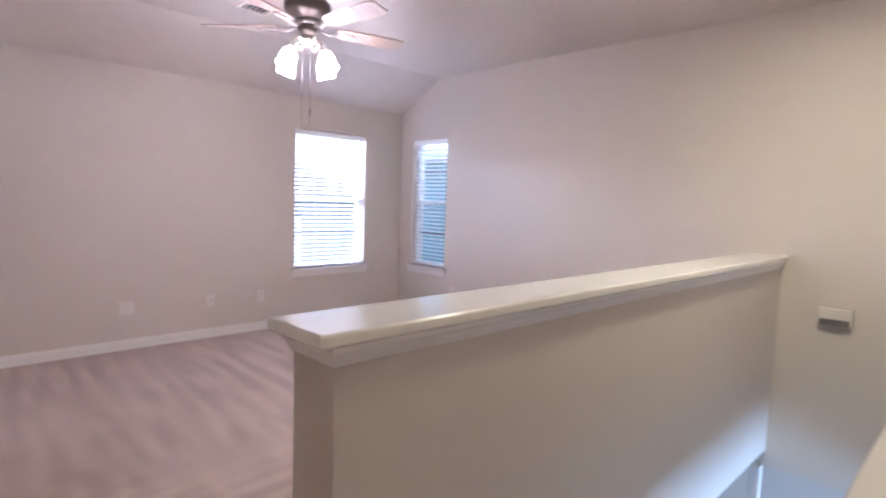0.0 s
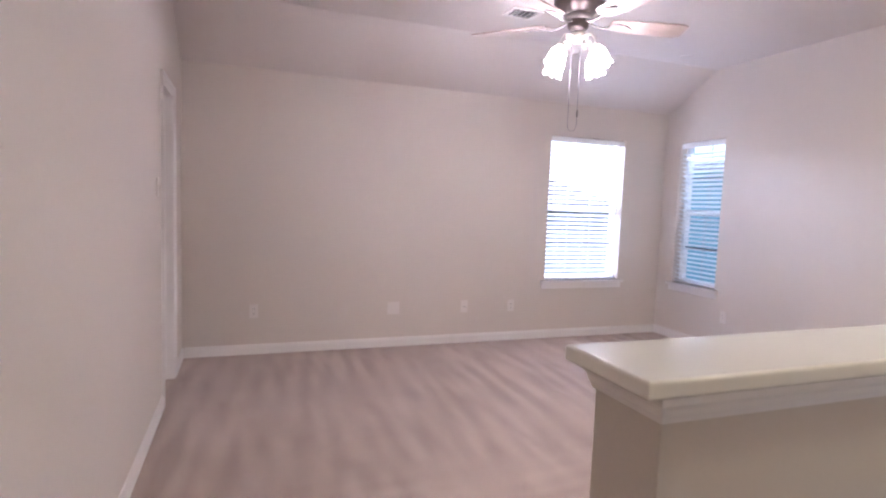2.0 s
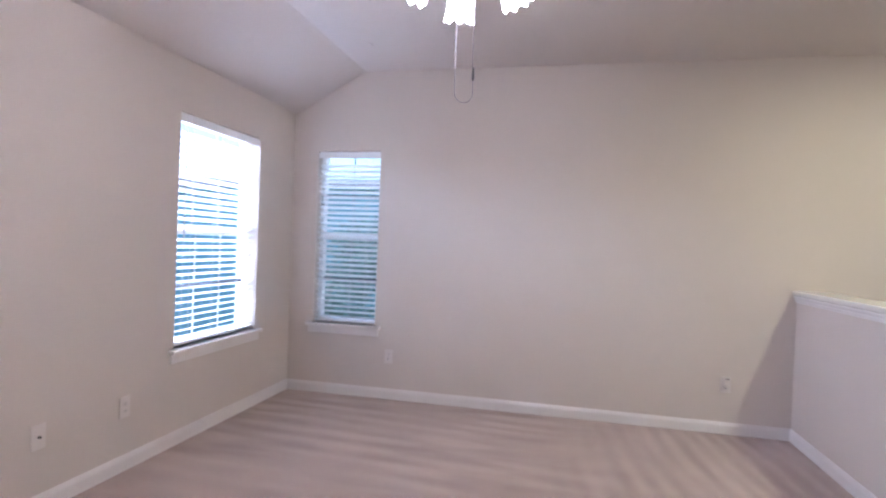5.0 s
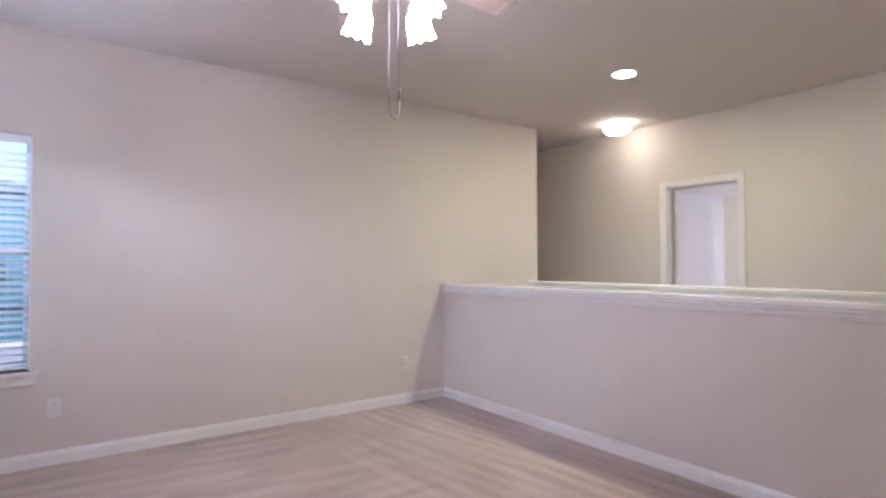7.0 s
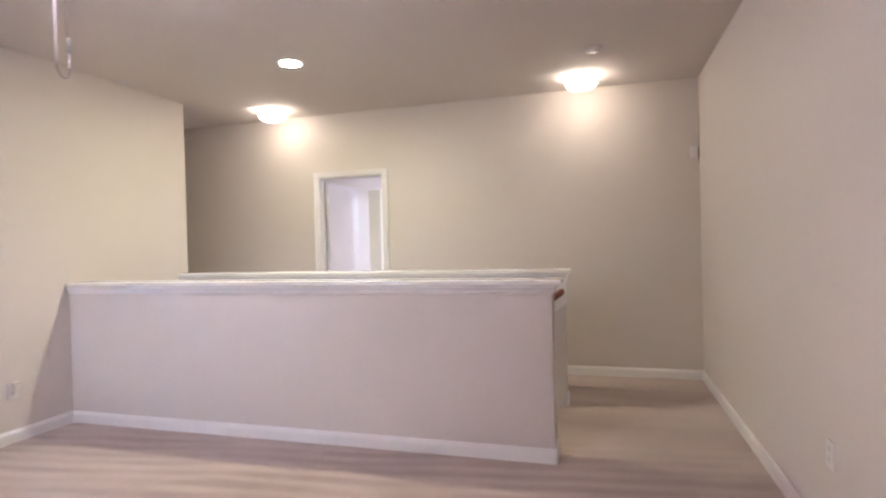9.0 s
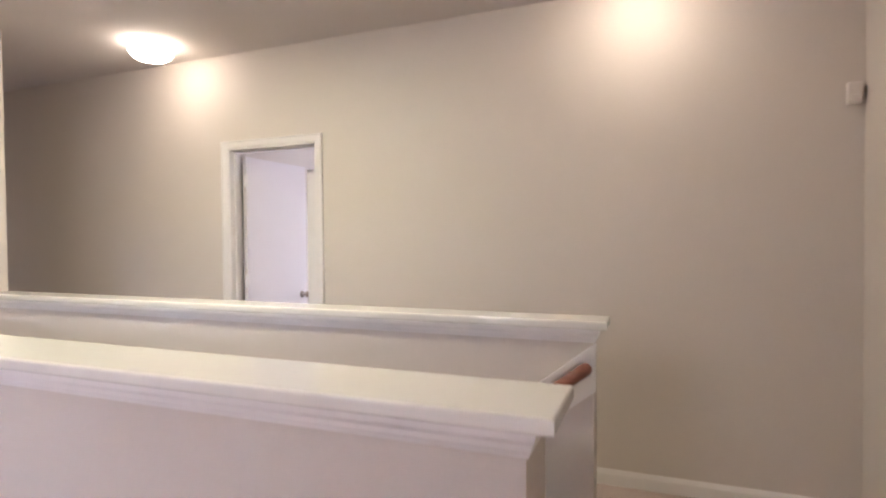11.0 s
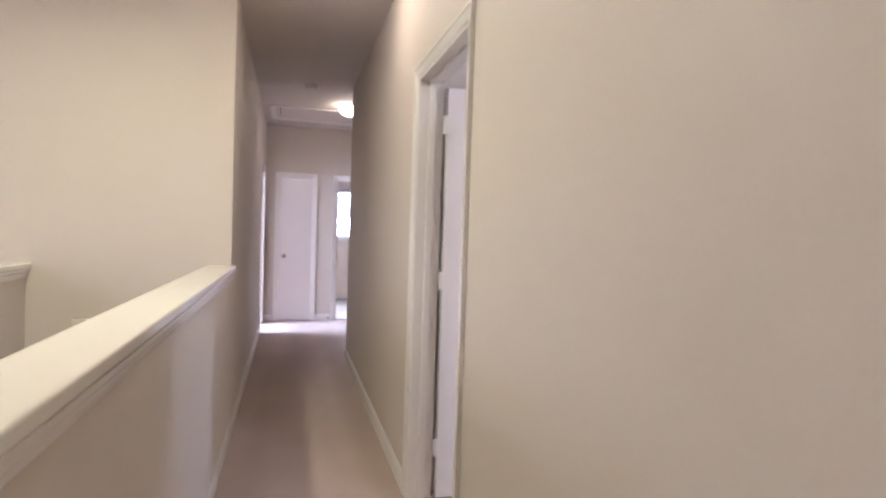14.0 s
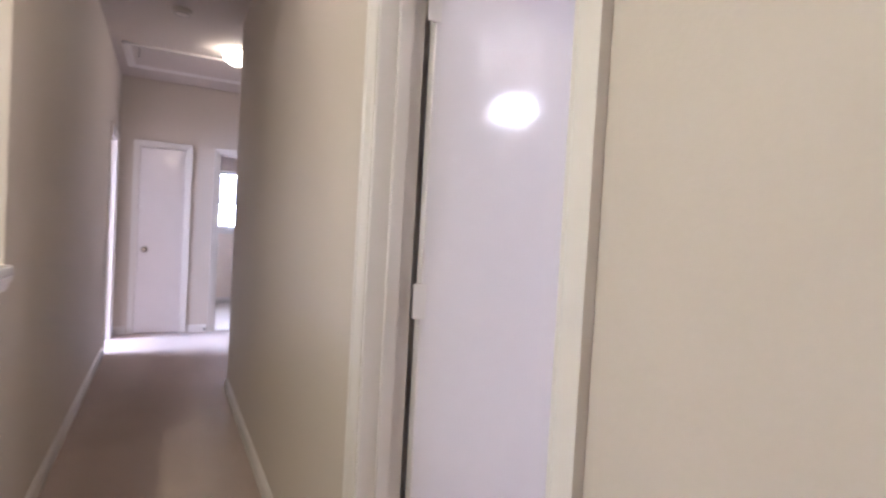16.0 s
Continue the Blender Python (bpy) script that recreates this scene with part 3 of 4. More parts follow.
def blind(m, w, h, tilt, label, wand=True):
    """A horizontal blind with open slats, hanging inside the recess."""
    e = tagged(new("window_blind"), label, "blind", "window blinds")
    g = 0.008
    part("headrail", box(g, w - g, 0.018, 0.070, h - 0.045, h - 0.004, 0.003), blind_white, e)
    part("valance", box(g - 0.004, w - g + 0.004, 0.006, 0.014, h - 0.062, h - 0.014, 0.002), blind_white, e)
    part("bottom_rail", box(g, w - g, 0.020, 0.068, 0.012, 0.030, 0.004), blind_white, e)
    pitch = 0.0445
    n = int((h - 0.10) / pitch)
    bm = bmesh.new()
    rows = []
    for x in (g + 0.002, w - g - 0.002):
        ring = []
        for k in range(5):
            y = -0.025 + 0.0125 * k
            ring.append((x, y, 0.0022 * (1 - (y / 0.025) ** 2)))
        for k in range(4, -1, -1):
            y = -0.025 + 0.0125 * k
            ring.append((x, y, 0.0022 * (1 - (y / 0.025) ** 2) - 0.0024))
        rows.append([bm.verts.new(c) for c in ring])
    for i in range(10):
        bm.faces.new((rows[0][i], rows[0][(i + 1) % 10], rows[1][(i + 1) % 10], rows[1][i]))
    bm.faces.new(rows[0][::-1]), bm.faces.new(rows[1])
    first = part("slat", bm, blind_white, e)
    for i in range(n):
        s = first if i == 0 else new("slat", first.data)
        s.parent = e
        s.matrix_basis = pose(0, 0.044, 0.055 + i * pitch, tilt)
    for x in (w * 0.2, w * 0.8) if w < 0.7 else (w * 0.16, w * 0.5, w * 0.84):
        for y in (0.0185, 0.0705):
            part("ladder_cord", tube([(x, y, 0.03), (x, y, h - 0.05)], 0.0013, 5), cord_mat, e)
    if wand:
        part("tilt_wand", tube([(0.06, 0.004, h - 0.08), (0.062, 0.003, h * 0.45)], 0.004, 6), plastic, e)
    e.matrix_world = m
    return e


m1 = pose(W1[0], YN, W1[2])
window("window_1", m1, W1[1] - W1[0], W1[3] - W1[2], "white single-hung window with sill in the north wall")
blind(m1, W1[1] - W1[0], W1[3] - W1[2], -21, "white horizontal blind with open slats over a bright window")
m2 = pose(0, W2[1], W2[2], 0, 0, -90)
window("window_2", m2, W2[1] - W2[0], W2[3] - W2[2], "narrow white single-hung window with sill in the east wall")
blind(m2, W2[1] - W2[0], W2[3] - W2[2], -25, "narrow white horizontal blind with open slats", wand=False)
m3 = pose(XB, BW[1], BW[2], 0, 0, -90)
window("window_3", m3, BW[1] - BW[0], BW[3] - BW[2], "small white bathroom window")
bm = pose(XB, BW[1], 1.515, 0, 0, -90)
blind(bm, BW[1] - BW[0], BW[3] - 1.515, 58, "white blind drawn half way up the bathroom window", wand=False)

# ---- daylight standing in the openings ----


def daylight(name, m, w, h, power, color=(0.86, 0.86, 1.0)):
    la = bpy.data.lights.new(name, "AREA")
    la.shape, la.size, la.size_y, la.energy, la.color = "RECTANGLE", w, h, power, color
    ob = new(name, la)
    ob.matrix_world = m
    return ob


daylight("daylight_north", look((-1.5, YN + 3.0, 3.1), (-0.7, 2.9, 0.6)), 3.2, 1.8, DAY1, (0.88, 0.87, 1.0))
daylight("daylight_east", look((1.2, 5.75, 3.0), (-1.2, 5.45, 0.9)), 1.2, 1.4, DAY2, (0.72, 0.88, 1.0))
daylight("daylight_bath", look((7.3, -0.40, 1.7), (5.4, -0.40, 1.1)), 0.9, 1.1, DAYB)
daylight("daylight_side_room", look((3.65, 3.45, 1.45), (3.65, 1.0, 0.2)), 1.3, 1.3, DAYS)
daylight("daylight_bedroom", look((-1.83, -3.42, 1.45), (-1.45, 0.9, 0.6)), 1.25, 1.3, DAYR, (0.86, 0.88, 1.0))
daylight("daylight_lower", look((-0.8, -3.45, LOW + 1.4), (-0.6, 1.9, -0.3)), 3.4, 1.7, DAYL, (0.50, 0.74, 1.0))


# ---- ceiling fan ----
FX, FY = -2.448, 4.182
BZ = 2.448
fan = tagged(new("ceiling_fan"), "dark bronze ceiling fan with pale wooden blades and lit shades", "ceiling fan")
part("canopy", lathe([(0, H), (0.065, H), (0.068, H - 0.015), (0.055, H - 0.035), (0.02, H - 0.045), (0, H - 0.045)], 24, (FX, FY, 0)), bronze, fan, smooth=True)
part("downrod", lathe([(0.012, H - 0.04), (0.012, 2.607)], 12, (FX, FY, 0)), bronze, fan, smooth=True)
part("motor_housing", lathe([(0, 2.622), (0.05, 2.620), (0.12, 2.612), (0.142, 2.597), (0.149, 2.575), (0.147, 2.552), (0.136, 2.530), (0.118, 2.517), (0.10, 2.502), (0.085, 2.487), (0, 2.485)], 40, (FX, FY, 0)), bronze, fan, smooth=True)
part("flywheel", lathe([(0, 2.489), (0.080, 2.487), (0.084, 2.472), (0.078, 2.459), (0, 2.457)], 32, (FX, FY, 0)), pewter, fan, smooth=True)
part("switch_housing", lathe([(0, 2.462), (0.060, 2.460), (0.066, 2.442), (0.062, 2.419), (0.048, 2.401), (0.024, 2.389), (0, 2.387)], 32, (FX, FY, 0)), bronze, fan, smooth=True)
part("light_fitter", lathe([(0, 2.392), (0.040, 2.390), (0.046, 2.377), (0.040, 2.357), (0.026, 2.339), (0.014, 2.327), (0, 2.323)], 28, (FX, FY, 0)), nickel, fan, smooth=True)


def blade(angle):
    rot = pose(FX, FY, BZ, 0, 0, angle)
    bm = bmesh.new()
    top, n = [], 14
    outline = []
    for i in range(n + 1):
        t = i / n
        x = 0.195 + 0.482 * t
        w = 0.054 + 0.018 * math.sin(min(1, t * 1.3) * math.pi / 2)
        if t > 0.93:
            w *= 1 - ((t - 0.93) / 0.07) ** 3 * 0.22
        if t < 0.08:
            w *= 0.72 + 0.28 * t / 0.08
        outline.append((x, w))
    pts = [(x, w) for x, w in outline] + [(x, -w) for x, w in reversed(outline)]
    up = [bm.verts.new((x, y, 0.004)) for x, y in pts]
    dn = [bm.verts.new((x, y, -0.004)) for x, y in pts]
    bm.faces.new(up), bm.faces.new(dn[::-1])
    for i in range(len(pts)):
        j = (i + 1) % len(pts)
        bm.faces.new((up[i], up[j], dn[j], dn[i]))
    bm.transform(rot @ pose(0, 0, 0, -12))
    b = part("blade", bm, blade_wood, fan, "pale wooden blade")
    # blade iron: an arm and a leaf-shaped plate under the blade
    bm = tube([(0.075, 0, -0.004), (0.115, 0.0, -0.022), (0.155, 0, -0.026), (0.20, 0, -0.014)], 0.008, 8)
    leaf_pts = [(0.185, 0.0), (0.20, 0.020), (0.225, 0.034), (0.25, 0.036), (0.27, 0.027), (0.285, 0.030), (0.305, 0.020), (0.335, 0.0)]
    ring = leaf_pts + [(x, -y) for x, y in reversed(leaf_pts[1:-1])]
    u = [bm.verts.new((x, y, -0.006 - 0.004 * (1 - abs(y) / 0.036))) for x, y in ring]
    d = [bm.verts.new((x, y, -0.012 - 0.004 * (1 - abs(y) / 0.036))) for x, y in ring]
    bm.faces.new(u), bm.faces.new(d[::-1])
    for i in range(len(ring)):
        j = (i + 1) % len(ring)
        bm.faces.new((u[i], u[j], d[j], d[i]))
    for k in range(4):
        x = 0.215 + 0.026 * k
        tube([(x, 0, -0.0165), (x + 0.018, 0.022 - 0.003 * k, -0.013)], 0.002, 5, bm)
        tube([(x, 0, -0.0165), (x + 0.018, -0.022 + 0.003 * k, -0.013)], 0.002, 5, bm)
    bm.transform(rot @ pose(0, 0, 0, -12))
    part("blade_iron", bm, pewter, b, "leaf-shaped pewter blade iron")


for a in (-12, 60, 132, 204, 276):
    blade(a)


def shade(angle):
    """A frosted tulip shade with a scalloped rim on a curled arm."""
    rot = pose(FX, FY, 0, 0, 0, angle)
    arm = tube([(0.035, 0, 2.355), (0.070, 0, 2.366), (0.108, 0, 2.358), (0.134, 0, 2.328), (0.138, 0, 2.285)], 0.007, 8)
    curl = [(0.075 + 0.022 * math.cos(a), 0.0, 2.332 + 0.022 * math.sin(a)) for a in [math.pi / 2 + k * 0.55 for k in range(11)]]
    tube(curl, 0.0045, 6, arm)
    arm.transform(rot)
    h = part("shade_arm", arm, nickel, fan, smooth=True)
    tilt = rot @ pose(0.138, 0, 2.288, 0, -24, 0)
    bm = lathe([(0, 0.012), (0.020, 0.012), (0.024, 0.0), (0.024, -0.02), (0, -0.022)], 20)
    bm.transform(tilt)
    part("shade_holder", bm, nickel, h, smooth=True)
    bm = bmesh.new()
    prof = [(0.020, -0.012), (0.032, -0.024), (0.043, -0.044), (0.048, -0.065), (0.048, -0.085), (0.050, -0.104), (0.056, -0.124)]
    steps, rings = 32, []
    for k, (r, z) in enumerate(prof):
        ring = []
        for i in range(steps):
            a = 2 * math.pi * i / steps
            s = k / (len(prof) - 1)
            rr = r * (1 + 0.07 * s * s * math.cos(8 * a))
            ring.append(bm.verts.new((rr * math.cos(a), rr * math.sin(a), z - 0.010 * s * s * s * math.cos(8 * a))))
        rings.append(ring)
    for p, q in zip(rings, rings[1:]):
        for i in range(steps):
            bm.faces.new((p[i], p[(i + 1) % steps], q[(i + 1) % steps], q[i]))
    bm.faces.new(rings[0])
    bm.transform(tilt)
    ob = part("shade", bm, shade_glow, h, "frosted tulip glass shade, lit", smooth=True)
    so = ob.modifiers.new("thick", "SOLIDIFY")
    so.thickness = 0.003


for a in (17, 107, 197, 287):
    shade(a)
# two pull chains; one hangs in a loop with a small fob
cx, cy = FX - 0.012, FY - 0.01
ax, ay = cx - 0.012, cy + 0.030
bx, by = cx + 0.012, cy - 0.030
hang = [(ax, ay, 2.337), (ax, ay, 1.852)] + [(cx - 0.012 * math.cos(a), cy + 0.030 * math.cos(a), 1.840 - 0.034 * math.sin(a)) for a in [k * math.pi / 8 for k in range(9)]] + [(bx, by, 1.887)]
part("pull_chain", tube(hang, 0.0015, 6), chain_mat, fan, smooth=True)
part("pull_chain", tube([(bx + 0.002, by + 0.004, 2.337), (bx + 0.002, by + 0.004, 1.932)], 0.0013, 6), chain_mat, fan, smooth=True)
part("chain_fob", lathe([(0, 0.0), (0.004, -0.004), (0.005, -0.045), (0, -0.05)], 10, (bx, by, 1.934)), slot_dark, fan, smooth=True)


# ---- ceiling lamps ----
def dome_lamp(x, y, label):
    e = tagged(new("ceiling_lamp"), label, "ceiling lamp", "round hall ceiling lamps")
    part("base_plate", lathe([(0, H), (0.122, H), (0.126, H - 0.010), (0.124, H - 0.020), (0, H - 0.022)], 40, (x, y, 0)), trim_paint, e, smooth=True)
    part("dome", lathe([(0.122, H - 0.021), (0.136, H - 0.029), (0.141, H - 0.042), (0.137, H - 0.060), (0.123, H - 0.082), (0.096, H - 0.101), (0.051, H - 0.114), (0, H - 0.118)], 40, (x, y, 0)), dome_glow, e, "lit frosted glass dome", smooth=True)
    part("finial", lathe([(0, -0.116), (0.008, -0.117), (0.009, -0.124), (0, -0.130)], 12, (x, y, H)), trim_paint, e, smooth=True)


dome_lamp(-3.79, 0.40, "lit frosted dome lamp on the ceiling near the hall wall")
dome_lamp(-0.64, 0.37, "lit frosted dome lamp on the ceiling above the hall door")
dome_lamp(2.84, -0.07, "lit frosted dome lamp on the far hall ceiling")
can = tagged(new("recessed_light"), "lit recessed can light with white trim ring in the ceiling", "recessed light")
part("trim_ring", lathe([(0.072, H - 0.001), (0.098, H - 0.001), (0.099, H - 0.006), (0.090, H - 0.010), (0.074, H - 0.006), (0.072, H - 0.001)], 40, (-1.635, 1.615, 0)), trim_paint, can, smooth=True)
part("lens", lathe([(0, H - 0.016), (0.045, H - 0.014), (0.073, H - 0.005)], 32, (-1.635, 1.615, 0)), can_glow, can, "lit lens", smooth=True)


# ---- small fixtures ----
def smoke_detector(x, y, label):
    e = tagged(new("smoke_detector"), label, "smoke detector", "smoke detectors")
    part("body", lathe([(0, H), (0.062, H), (0.064, H - 0.014), (0.056, H - 0.030), (0.030, H - 0.036), (0, H - 0.036)], 28, (x, y, 0)), plastic, e, smooth=True)
    part("vent_ring", lathe([(0.044, H - 0.0335), (0.050, H - 0.0330), (0.050, H - 0.0350), (0.044, H - 0.0355)], 28, (x, y, 0)), shadow_gap, e)
    part("test_button", lathe([(0, H - 0.040), (0.009, H - 0.039), (0.010, H - 0.035)], 12, (x, y, 0)), plastic, e)


smoke_detector(-3.91, 1.12, "round white smoke detector on the ceiling beside a dome lamp")
smoke_detector(2.08, 0.41, "round white smoke detector on the hall ceiling")


def ceiling_cover(x, y):
    e = tagged(new("ceiling_cover"), "round white blank cover plate on the ceiling", "cover plate", "round ceiling cover plates")
    part("plate", lathe([(0, H - 0.004), (0.056, H - 0.004), (0.060, H - 0.002), (0.061, H)], 32, (x, y, 0)), ceiling_paint, e)
    part("screw", lathe([(0, H - 0.006), (0.005, H - 0.006), (0.005, H - 0.004)], 8, (x, y, 0)), nickel, e)


ceiling_cover(-2.775, 5.21)
ceiling_cover(-0.60, 5.28)

vent = tagged(new("ceiling_vent"), "white metal ceiling register with dark open louvres", "ceiling vent")
VX, VY = -2.44, 4.922
part("backing", box(VX - 0.095, VX + 0.095, VY - 0.065, VY + 0.065, H - 0.004, H - 0.002), slot_dark, vent)
for b in ((-0.125, 0.125, -0.090, -0.062), (-0.125, 0.125, 0.062, 0.090), (-0.125, -0.093, -0.062, 0.062), (0.093, 0.125, -0.062, 0.062)):
    part("frame", box(VX + b[0], VX + b[1], VY + b[2], VY + b[3], H - 0.012, H - 0.001, 0.003), plastic, vent)
for k in range(5):
    bm = box(-0.0015, 0.0015, -0.062, 0.062, -0.011, 0.011)
    bm.transform(pose(VX - 0.076 + 0.038 * k, VY, H - 0.012, 0, 35, 0))
    part("louvre", bm, plastic, vent)

hatch = tagged(new("attic_hatch"), "painted attic hatch with moulded frame in the hall ceiling", "attic hatch")
hx0, hx1, hy0, hy1 = 3.20, 3.87, -0.60, 0.78
for p, q in (((hx0, hy0), (hx1, hy0)), ((hx1, hy0), (hx1, hy1)), ((hx1, hy1), (hx0, hy1)), ((hx0, hy1), (hx0, hy0))):
    prof = [(-0.004, 0.0), (0.062, 0.0), (0.062, -0.020), (0.050, -0.020), (0.040, -0.012), (0.010, -0.010), (-0.004, -0.006)]
    d = (Vector((*q, 0)) - Vector((*p, 0))).normalized() * 0.062
    part("frame_moulding", sweep(prof, Vector((*p, H)) - d, Vector((*q, H)) + d), trim_paint, hatch)
part("panel", box(hx0 + 0.004, hx1 - 0.004, hy0 + 0.004, hy1 - 0.004, H - 0.004, H + 0.01), ceiling_paint, hatch)
part("pull_cord", tube([(hx0 + 0.05, hy1 - 0.06, H - 0.004), (hx0 + 0.05, hy1 - 0.06, H - 0.09)], 0.003, 6), slot_dark, hatch)


def plate(name, m, kind, label, w=0.070, h=0.115):
    """A wall plate, facing local -y, centred at the origin."""
    e = tagged(new(name), label, {"outlet": "outlet", "blank": "wall plate", "coax": "wall plate", "switch": "light switch"}[kind], "wall plates")
    part("cover", box(-w / 2, w / 2, -0.007, 0.0, -h / 2, h / 2, 0.0025), plastic, e)
    if kind == "outlet":
        for z in (-0.020, 0.020):
            part("socket", box(-0.016, 0.016, -0.0095, -0.006, z - 0.013, z + 0.013, 0.003), plastic, e)
            for x in (-0.006, 0.006):
                part("slot", box(x - 0.0012, x + 0.0012, -0.0100, -0.0085, z - 0.002, z + 0.007), slot_dark, e)
            part("ground_hole", box(-0.002, 0.002, -0.0100, -0.0085, z - 0.009, z - 0.005), slot_dark, e)
    elif kind == "coax":
        bm = lathe([(0, 0.014), (0.004, 0.014), (0.0055, 0.012), (0.0055, 0.0), (0, 0)], 10)
        bm.transform(pose(0, -0.006, 0.0, 90))
        part("jack", bm, slot_dark, e)
    elif kind == "switch":
        part("toggle", box(-0.005, 0.005, -0.018, -0.006, -0.002, 0.012, 0.002), plastic, e)
    else:
        for x in (-0.023, 0.023):
            part("screw", box(x - 0.003, x + 0.003, -0.0085, -0.0065, -0.043, -0.037, 0.001), nickel, e)
    e.matrix_world = m
    return e


plate("outlet", pose(-4.24, YN, 0.371), "outlet", "white double outlet on the north wall")
plate("blank_plate", pose(-3.017, YN, 0.360), "blank", "square white blank plate on the north wall", 0.115, 0.115)
plate("coax_plate", pose(-2.308, YN, 0.355), "coax", "white plate with a dark cable jack")
plate("outlet", pose(-1.805, YN, 0.350), "outlet", "white double outlet beside the cable plate")
plate("outlet", pose(0, 5.203, 0.355, 0, 0, -90), "outlet", "white double outlet below the narrow window")
plug = plate("outlet", pose(0, 2.620, 0.360, 0, 0, -90), "outlet", "white outlet with a plug-in adapter beside the half wall")
night = tagged(new("plug_adapter"), "small white plug-in adapter in the outlet", "adapter")
part("body", box(-0.050, -0.010, 2.598, 2.642, 0.365, 0.417, 0.006), plastic, night)
part("face", box(-0.0515, -0.0495, 2.604, 2.636, 0.409, 0.413), slot_dark, night)
plate("light_switch", pose(XW, 4.86, 1.38, 0, 0, 90), "switch", "white light switch beside the closet door")
plate("outlet", pose(XW, 2.88, 0.42, 0, 0, 90), "outlet", "white double outlet low on the west wall")

chime = tagged(new("door_chime"), "white plastic door chime box on the stairwell wall", "door chime")
part("cover", box(-0.048, -0.004, 1.568, 1.753, 0.644, 0.757, 0.006), plastic, chime)
part("base", box(-0.006, 0.0, 1.563, 1.758, 0.64, 0.76, 0.001), shadow_gap, chime)
part("grille", box(-0.0500, -0.0475, 1.578, 1.743, 0.648, 0.688, 0.001), shadow_gap, chime)
for k in range(5):
    part("grille_slat", box(-0.0515, -0.0495, 1.581, 1.740, 0.651 + 0.0075 * k, 0.6535 + 0.0075 * k), slot_dark, chime)

sensor = tagged(new("alarm_sensor"), "small white alarm sensor high on the wall corner", "alarm sensor")
part("body", box(XW + 0.02, XW + 0.080, 0.0, 0.045, 2.005, 2.110, 0.012), plastic, sensor)
part("lens", box(XW + 0.030, XW + 0.070, 0.043, 0.052, 2.020, 2.050, 0.006), plastic, sensor)

stop = tagged(new("door_stop"), "small dark spring door stop on the hall baseboard", "door stop")
part("spring", tube([(XE - 0.014, 0.03, 0.045), (XE - 0.075, 0.03, 0.043)], 0.006, 8), slot_dark, stop)
part("tip", tube([(XE - 0.075, 0.03, 0.043), (XE - 0.088, 0.03, 0.043)], 0.009, 8), slot_dark, stop)

# ---- bathroom ----
TX = 6.25
toilet = tagged(new("toilet"), "white porcelain toilet with lid down beside the bathroom wall", "toilet")
bm = bmesh.new()
rings = []
for z, sx, sy, cyy in ((0.0, 0.11, 0.20, -0.83), (0.06, 0.10, 0.19, -0.83), (0.20, 0.12, 0.20, -0.81), (0.32, 0.165, 0.235, -0.79), (0.385, 0.180, 0.245, -0.785), (0.395, 0.175, 0.240, -0.785)):
    rings.append([bm.verts.new((TX + sx * math.cos(2 * math.pi * i / 28), cyy + sy * math.sin(2 * math.pi * i / 28), z)) for i in range(28)])
for p, q in zip(rings, rings[1:]):
    for i in range(28):
        bm.faces.new((p[i], p[(i + 1) % 28], q[(i + 1) % 28], q[i]))
bm.faces.new(rings[0]), bm.faces.new(rings[-1])
part("bowl", bm, porcelain, toilet, smooth=True)
for nm, z0, z1 in (("seat", 0.397, 0.415), ("lid", 0.418, 0.436)):
    bm = bmesh.new()
    rr = [[bm.verts.new((TX + 0.185 * math.cos(2 * math.pi * i / 28), -0.785 + 0.245 * math.sin(2 * math.pi * i / 28), z)) for i in range(28)] for z in (z0, z1)]
    for i in range(28):
        bm.faces.new((rr[0][i], rr[0][(i + 1) % 28], rr[1][(i + 1) % 28], rr[1][i]))
    bm.faces.new(rr[0]), bm.faces.new(rr[1])
    part(nm, bm, porcelain, toilet)
part("tank", box(TX - 0.22, TX + 0.22, -1.235, -1.04, 0.36, 0.72, 0.02), porcelain, toilet)
part("tank_lid", box(TX - 0.235, TX + 0.235, -1.245, -1.025, 0.722, 0.755, 0.010), porcelain, toilet)
part("flush_lever", box(TX - 0.17, TX - 0.09, -1.040, -1.025, 0.655, 0.668, 0.003), nickel, toilet)
tagged(part("floor_bath", box(XE + 0.06, XB, -1.25, 0.75, 0.001, 0.006), tile), "pale bathroom floor", "floor", kind="structure")
tagged(part("baseboard_bath", box(XB - 0.014, XB, -1.25, 0.75, 0.006, 0.09), trim_paint), "white baseboard in the bathroom", "baseboard", kind="structure")

# added thin panel standing in for an unidentified bright strip inside the bedroom
inner = tagged(new("strip_panel"), "thin white panel added for a bright upright strip just inside the bedroom", "door")
part("leaf", box(-1.530, -1.378, -0.397, -0.362, 0.012, 1.92, 0.003), trim_paint, inner)
part("raised_strip", box(-1.527, -1.381, -0.362, -0.357, 0.06, 1.79, 0.002), trim_paint, inner)

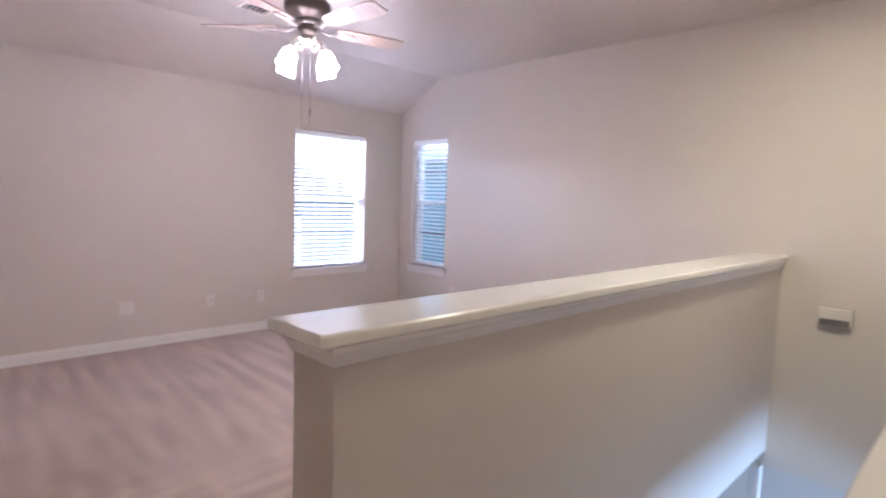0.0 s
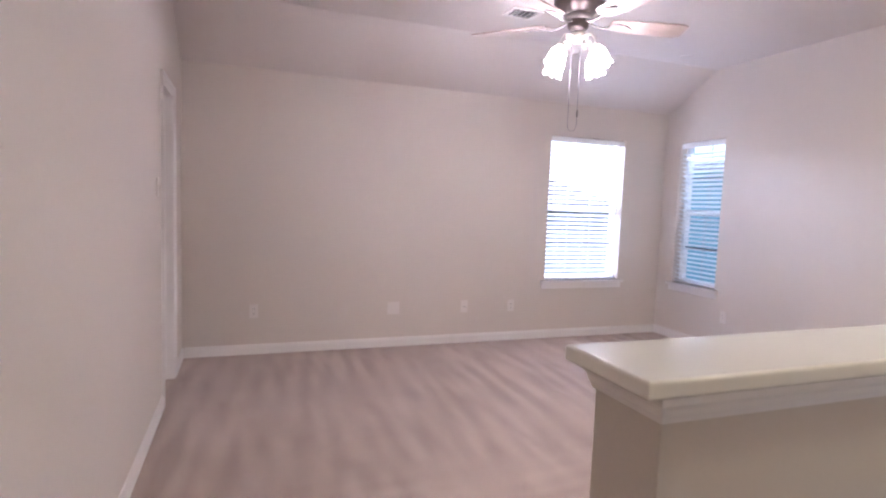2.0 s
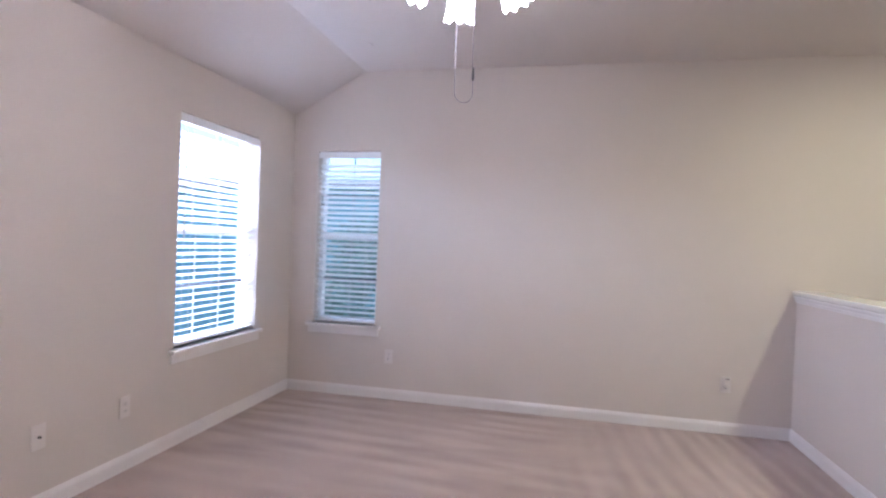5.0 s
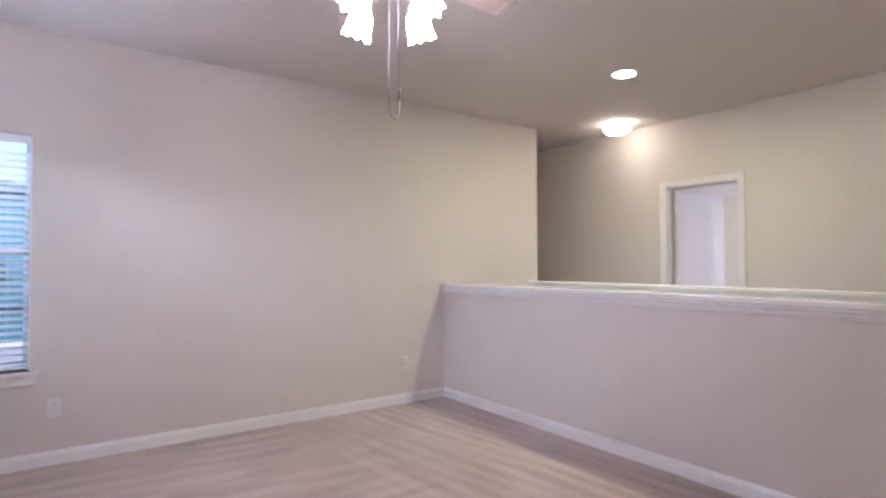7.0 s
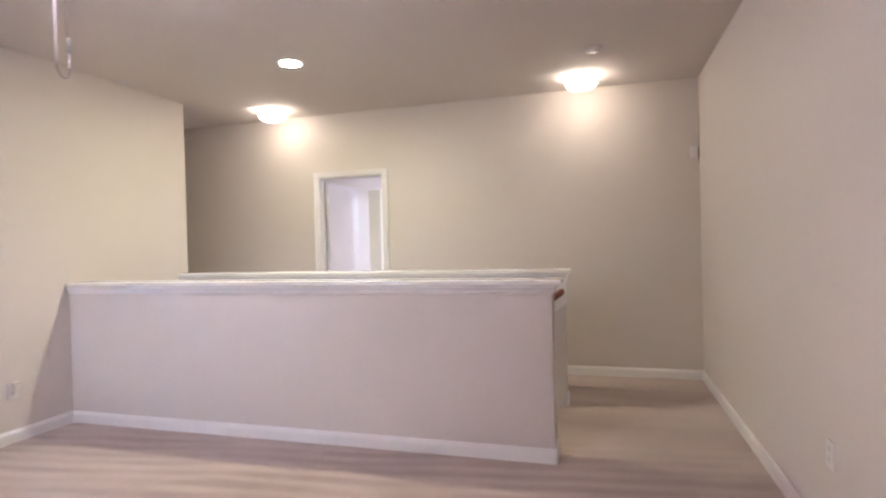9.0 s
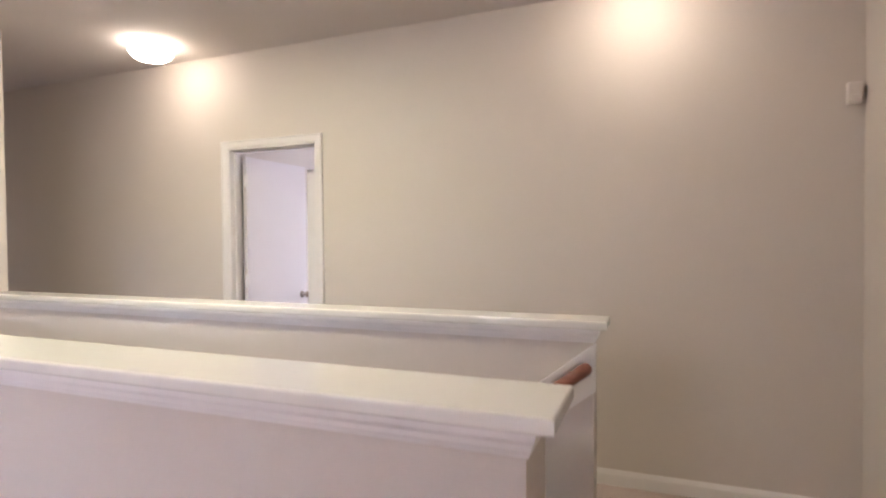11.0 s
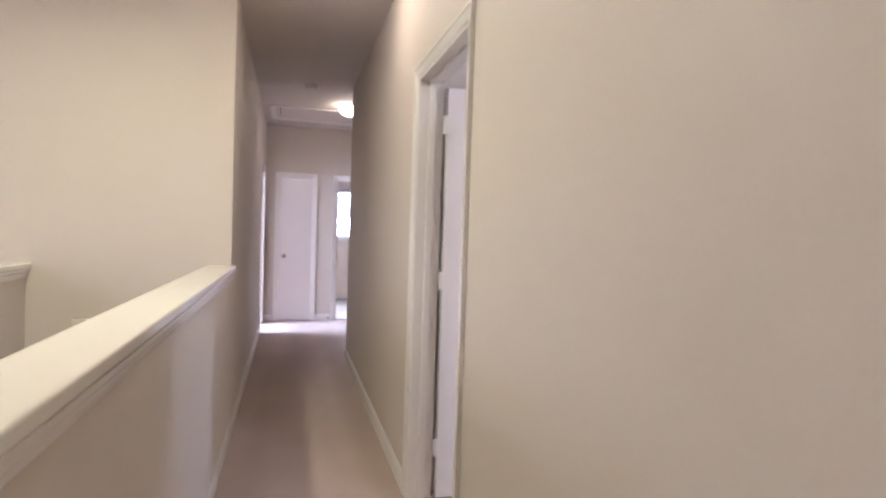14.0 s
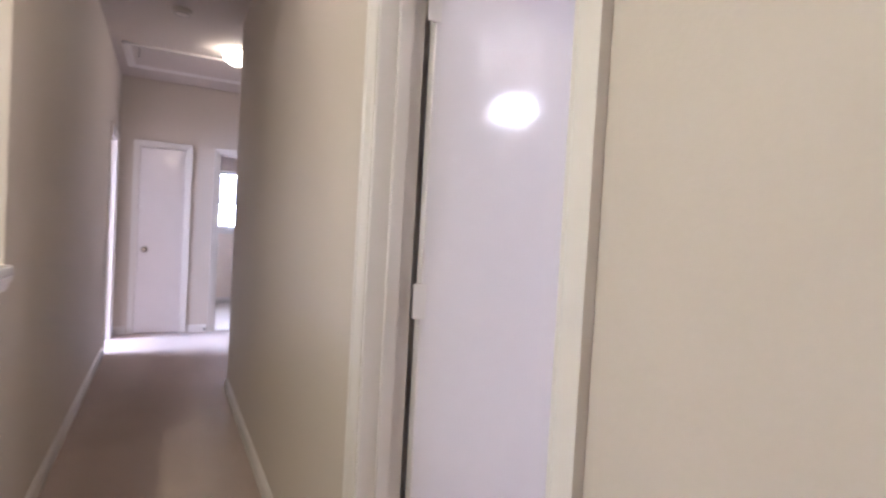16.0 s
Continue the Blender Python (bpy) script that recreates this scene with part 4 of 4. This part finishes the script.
# bedroom lamp, seen mirrored in the glossy door
bl = tagged(new("ceiling_lamp"), "lit bedroom ceiling lamp with four glass bowls on a stem", "ceiling lamp")
BX, BY = -3.55, -1.76
part("canopy", lathe([(0, H), (0.07, H), (0.06, H - 0.03), (0, H - 0.035)], 20, (BX, BY, 0)), bronze, bl, smooth=True)
part("stem", lathe([(0.012, H - 0.03), (0.012, 2.42), (0.05, 2.40), (0.05, 2.36), (0, 2.34)], 14, (BX, BY, 0)), bronze, bl, smooth=True)
for k in range(4):
    a = math.pi / 4 + k * math.pi / 2
    part("bowl", lathe([(0.025, 0.07), (0.05, 0.04), (0.062, 0.0), (0.06, -0.04), (0.04, -0.06), (0, -0.065)], 18, (BX + 0.085 * math.cos(a), BY + 0.085 * math.sin(a), 2.27)), bedroom_glow, bl, "lit glass bowl", smooth=True)

# ---- outside ----
bm = bmesh.new()
bm.faces.new([bm.verts.new(c) for c in ((-900, -900, -3.2), (900, -900, -3.2), (900, 900, -3.2), (-900, 900, -3.2))])
tagged(part("ground", bm, grass), "grass lawn round the house", "ground", kind="structure")


def house(x, y, w, d, h, label, cladding=None, rise=2.2, openings=3):
    e = tagged(new("house"), label, "house")
    part("wall", box(x, x + w, y, y + d, -3.2, h), cladding or siding, e)
    bm = bmesh.new()
    o = 0.4
    v = [bm.verts.new(c) for c in ((x - o, y - o, h), (x + w + o, y - o, h), (x + w + o, y + d + o, h), (x - o, y + d + o, h), (x - o, y + d / 2, h + rise), (x + w + o, y + d / 2, h + rise))]
    for q in ((0, 1, 5, 4), (3, 4, 5, 2), (0, 4, 3), (1, 2, 5), (0, 3, 2, 1)):
        bm.faces.new([v[i] for i in q])
    part("roof", bm, shingle, e)
    for k in range(openings):
        for z in (-2.2, h - 1.75):
            wx = x + w * (0.18 + 0.3 * k)
            wi = part("window", box(wx, wx + 0.95, y - 0.04, y + 0.02, z, z + 1.35, 0.01), vinyl, e)
            part("pane", box(wx + 0.07, wx + 0.88, y - 0.05, y - 0.035, z + 0.07, z + 1.28), sky_pane, wi)
    return e


house(-8.6, 11.5, 12.0, 7.0, 1.3, "tan sided two-storey house next door", rise=0.9)
# added backdrop: its blank wall fills the narrow window with daylight cyan
side = house(0, 0, 18.0, 7.0, 2.8, "added blue-grey backdrop house whose blank wall carries the cyan of the daylight", cyan_backdrop, rise=0.7, openings=0)
side.matrix_world = pose(10.5, 21.0, 0, 0, 0, -90)


def tree(x, y, height, spread, seed, label):
    rnd = random.Random(seed)
    e = tagged(new("tree"), label, "tree")
    bm = bmesh.new()
    pts = [(x + 0.15 * math.sin(i), y + 0.1 * math.cos(i * 1.7), -3.2 + height * 0.6 * i / 5) for i in range(6)]
    for i in range(5):
        tube([pts[i], pts[i + 1]], 0.20 - 0.03 * i, 9, bm)
    limbs = []
    for k in range(9):
        a = k * 2.4
        base = Vector(pts[2 + k % 4])
        tip = base + Vector((math.cos(a) * spread * 0.7, math.sin(a) * spread * 0.7, height * (0.15 + 0.2 * rnd.random())))
        tube([base, (base + tip) / 2 + Vector((0, 0, 0.15)), tip], 0.05, 6, bm)
        limbs.append(tip)
    part("trunk", bm, bark, e)
    verts, faces = [], []
    centres = limbs + [Vector((x + rnd.uniform(-1, 1) * spread, y + rnd.uniform(-1, 1) * spread, -3.2 + height * rnd.uniform(0.35, 1.0))) for _ in range(16)]
    for c in centres:
        r = spread * rnd.uniform(0.28, 0.5)
        for _ in range(230):
            d = Vector((rnd.gauss(0, 1), rnd.gauss(0, 1), rnd.gauss(0, 0.8))).normalized() * r * rnd.uniform(0.3, 1.0) ** 0.5
            p = c + d
            q = Euler((rnd.uniform(0, 3), rnd.uniform(0, 3), rnd.uniform(0, 6))).to_matrix()
            s = rnd.uniform(0.05, 0.11)
            n = len(verts)
            verts += [tuple(p + q @ Vector(u)) for u in ((-s, 0, 0), (0, -s * 0.45, 0.01), (s, 0, 0), (0, s * 0.45, 0.01))]
            faces.append((n, n + 1, n + 2, n + 3))
    me = bpy.data.meshes.new("crown")
    me.from_pydata(verts, [], faces)
    me.materials.append(leaf)
    cr = new("crown", me)
    cr.parent = e


tree(6.6, 7.4, 4.7, 1.3, 3, "leafy green tree outside the narrow window")
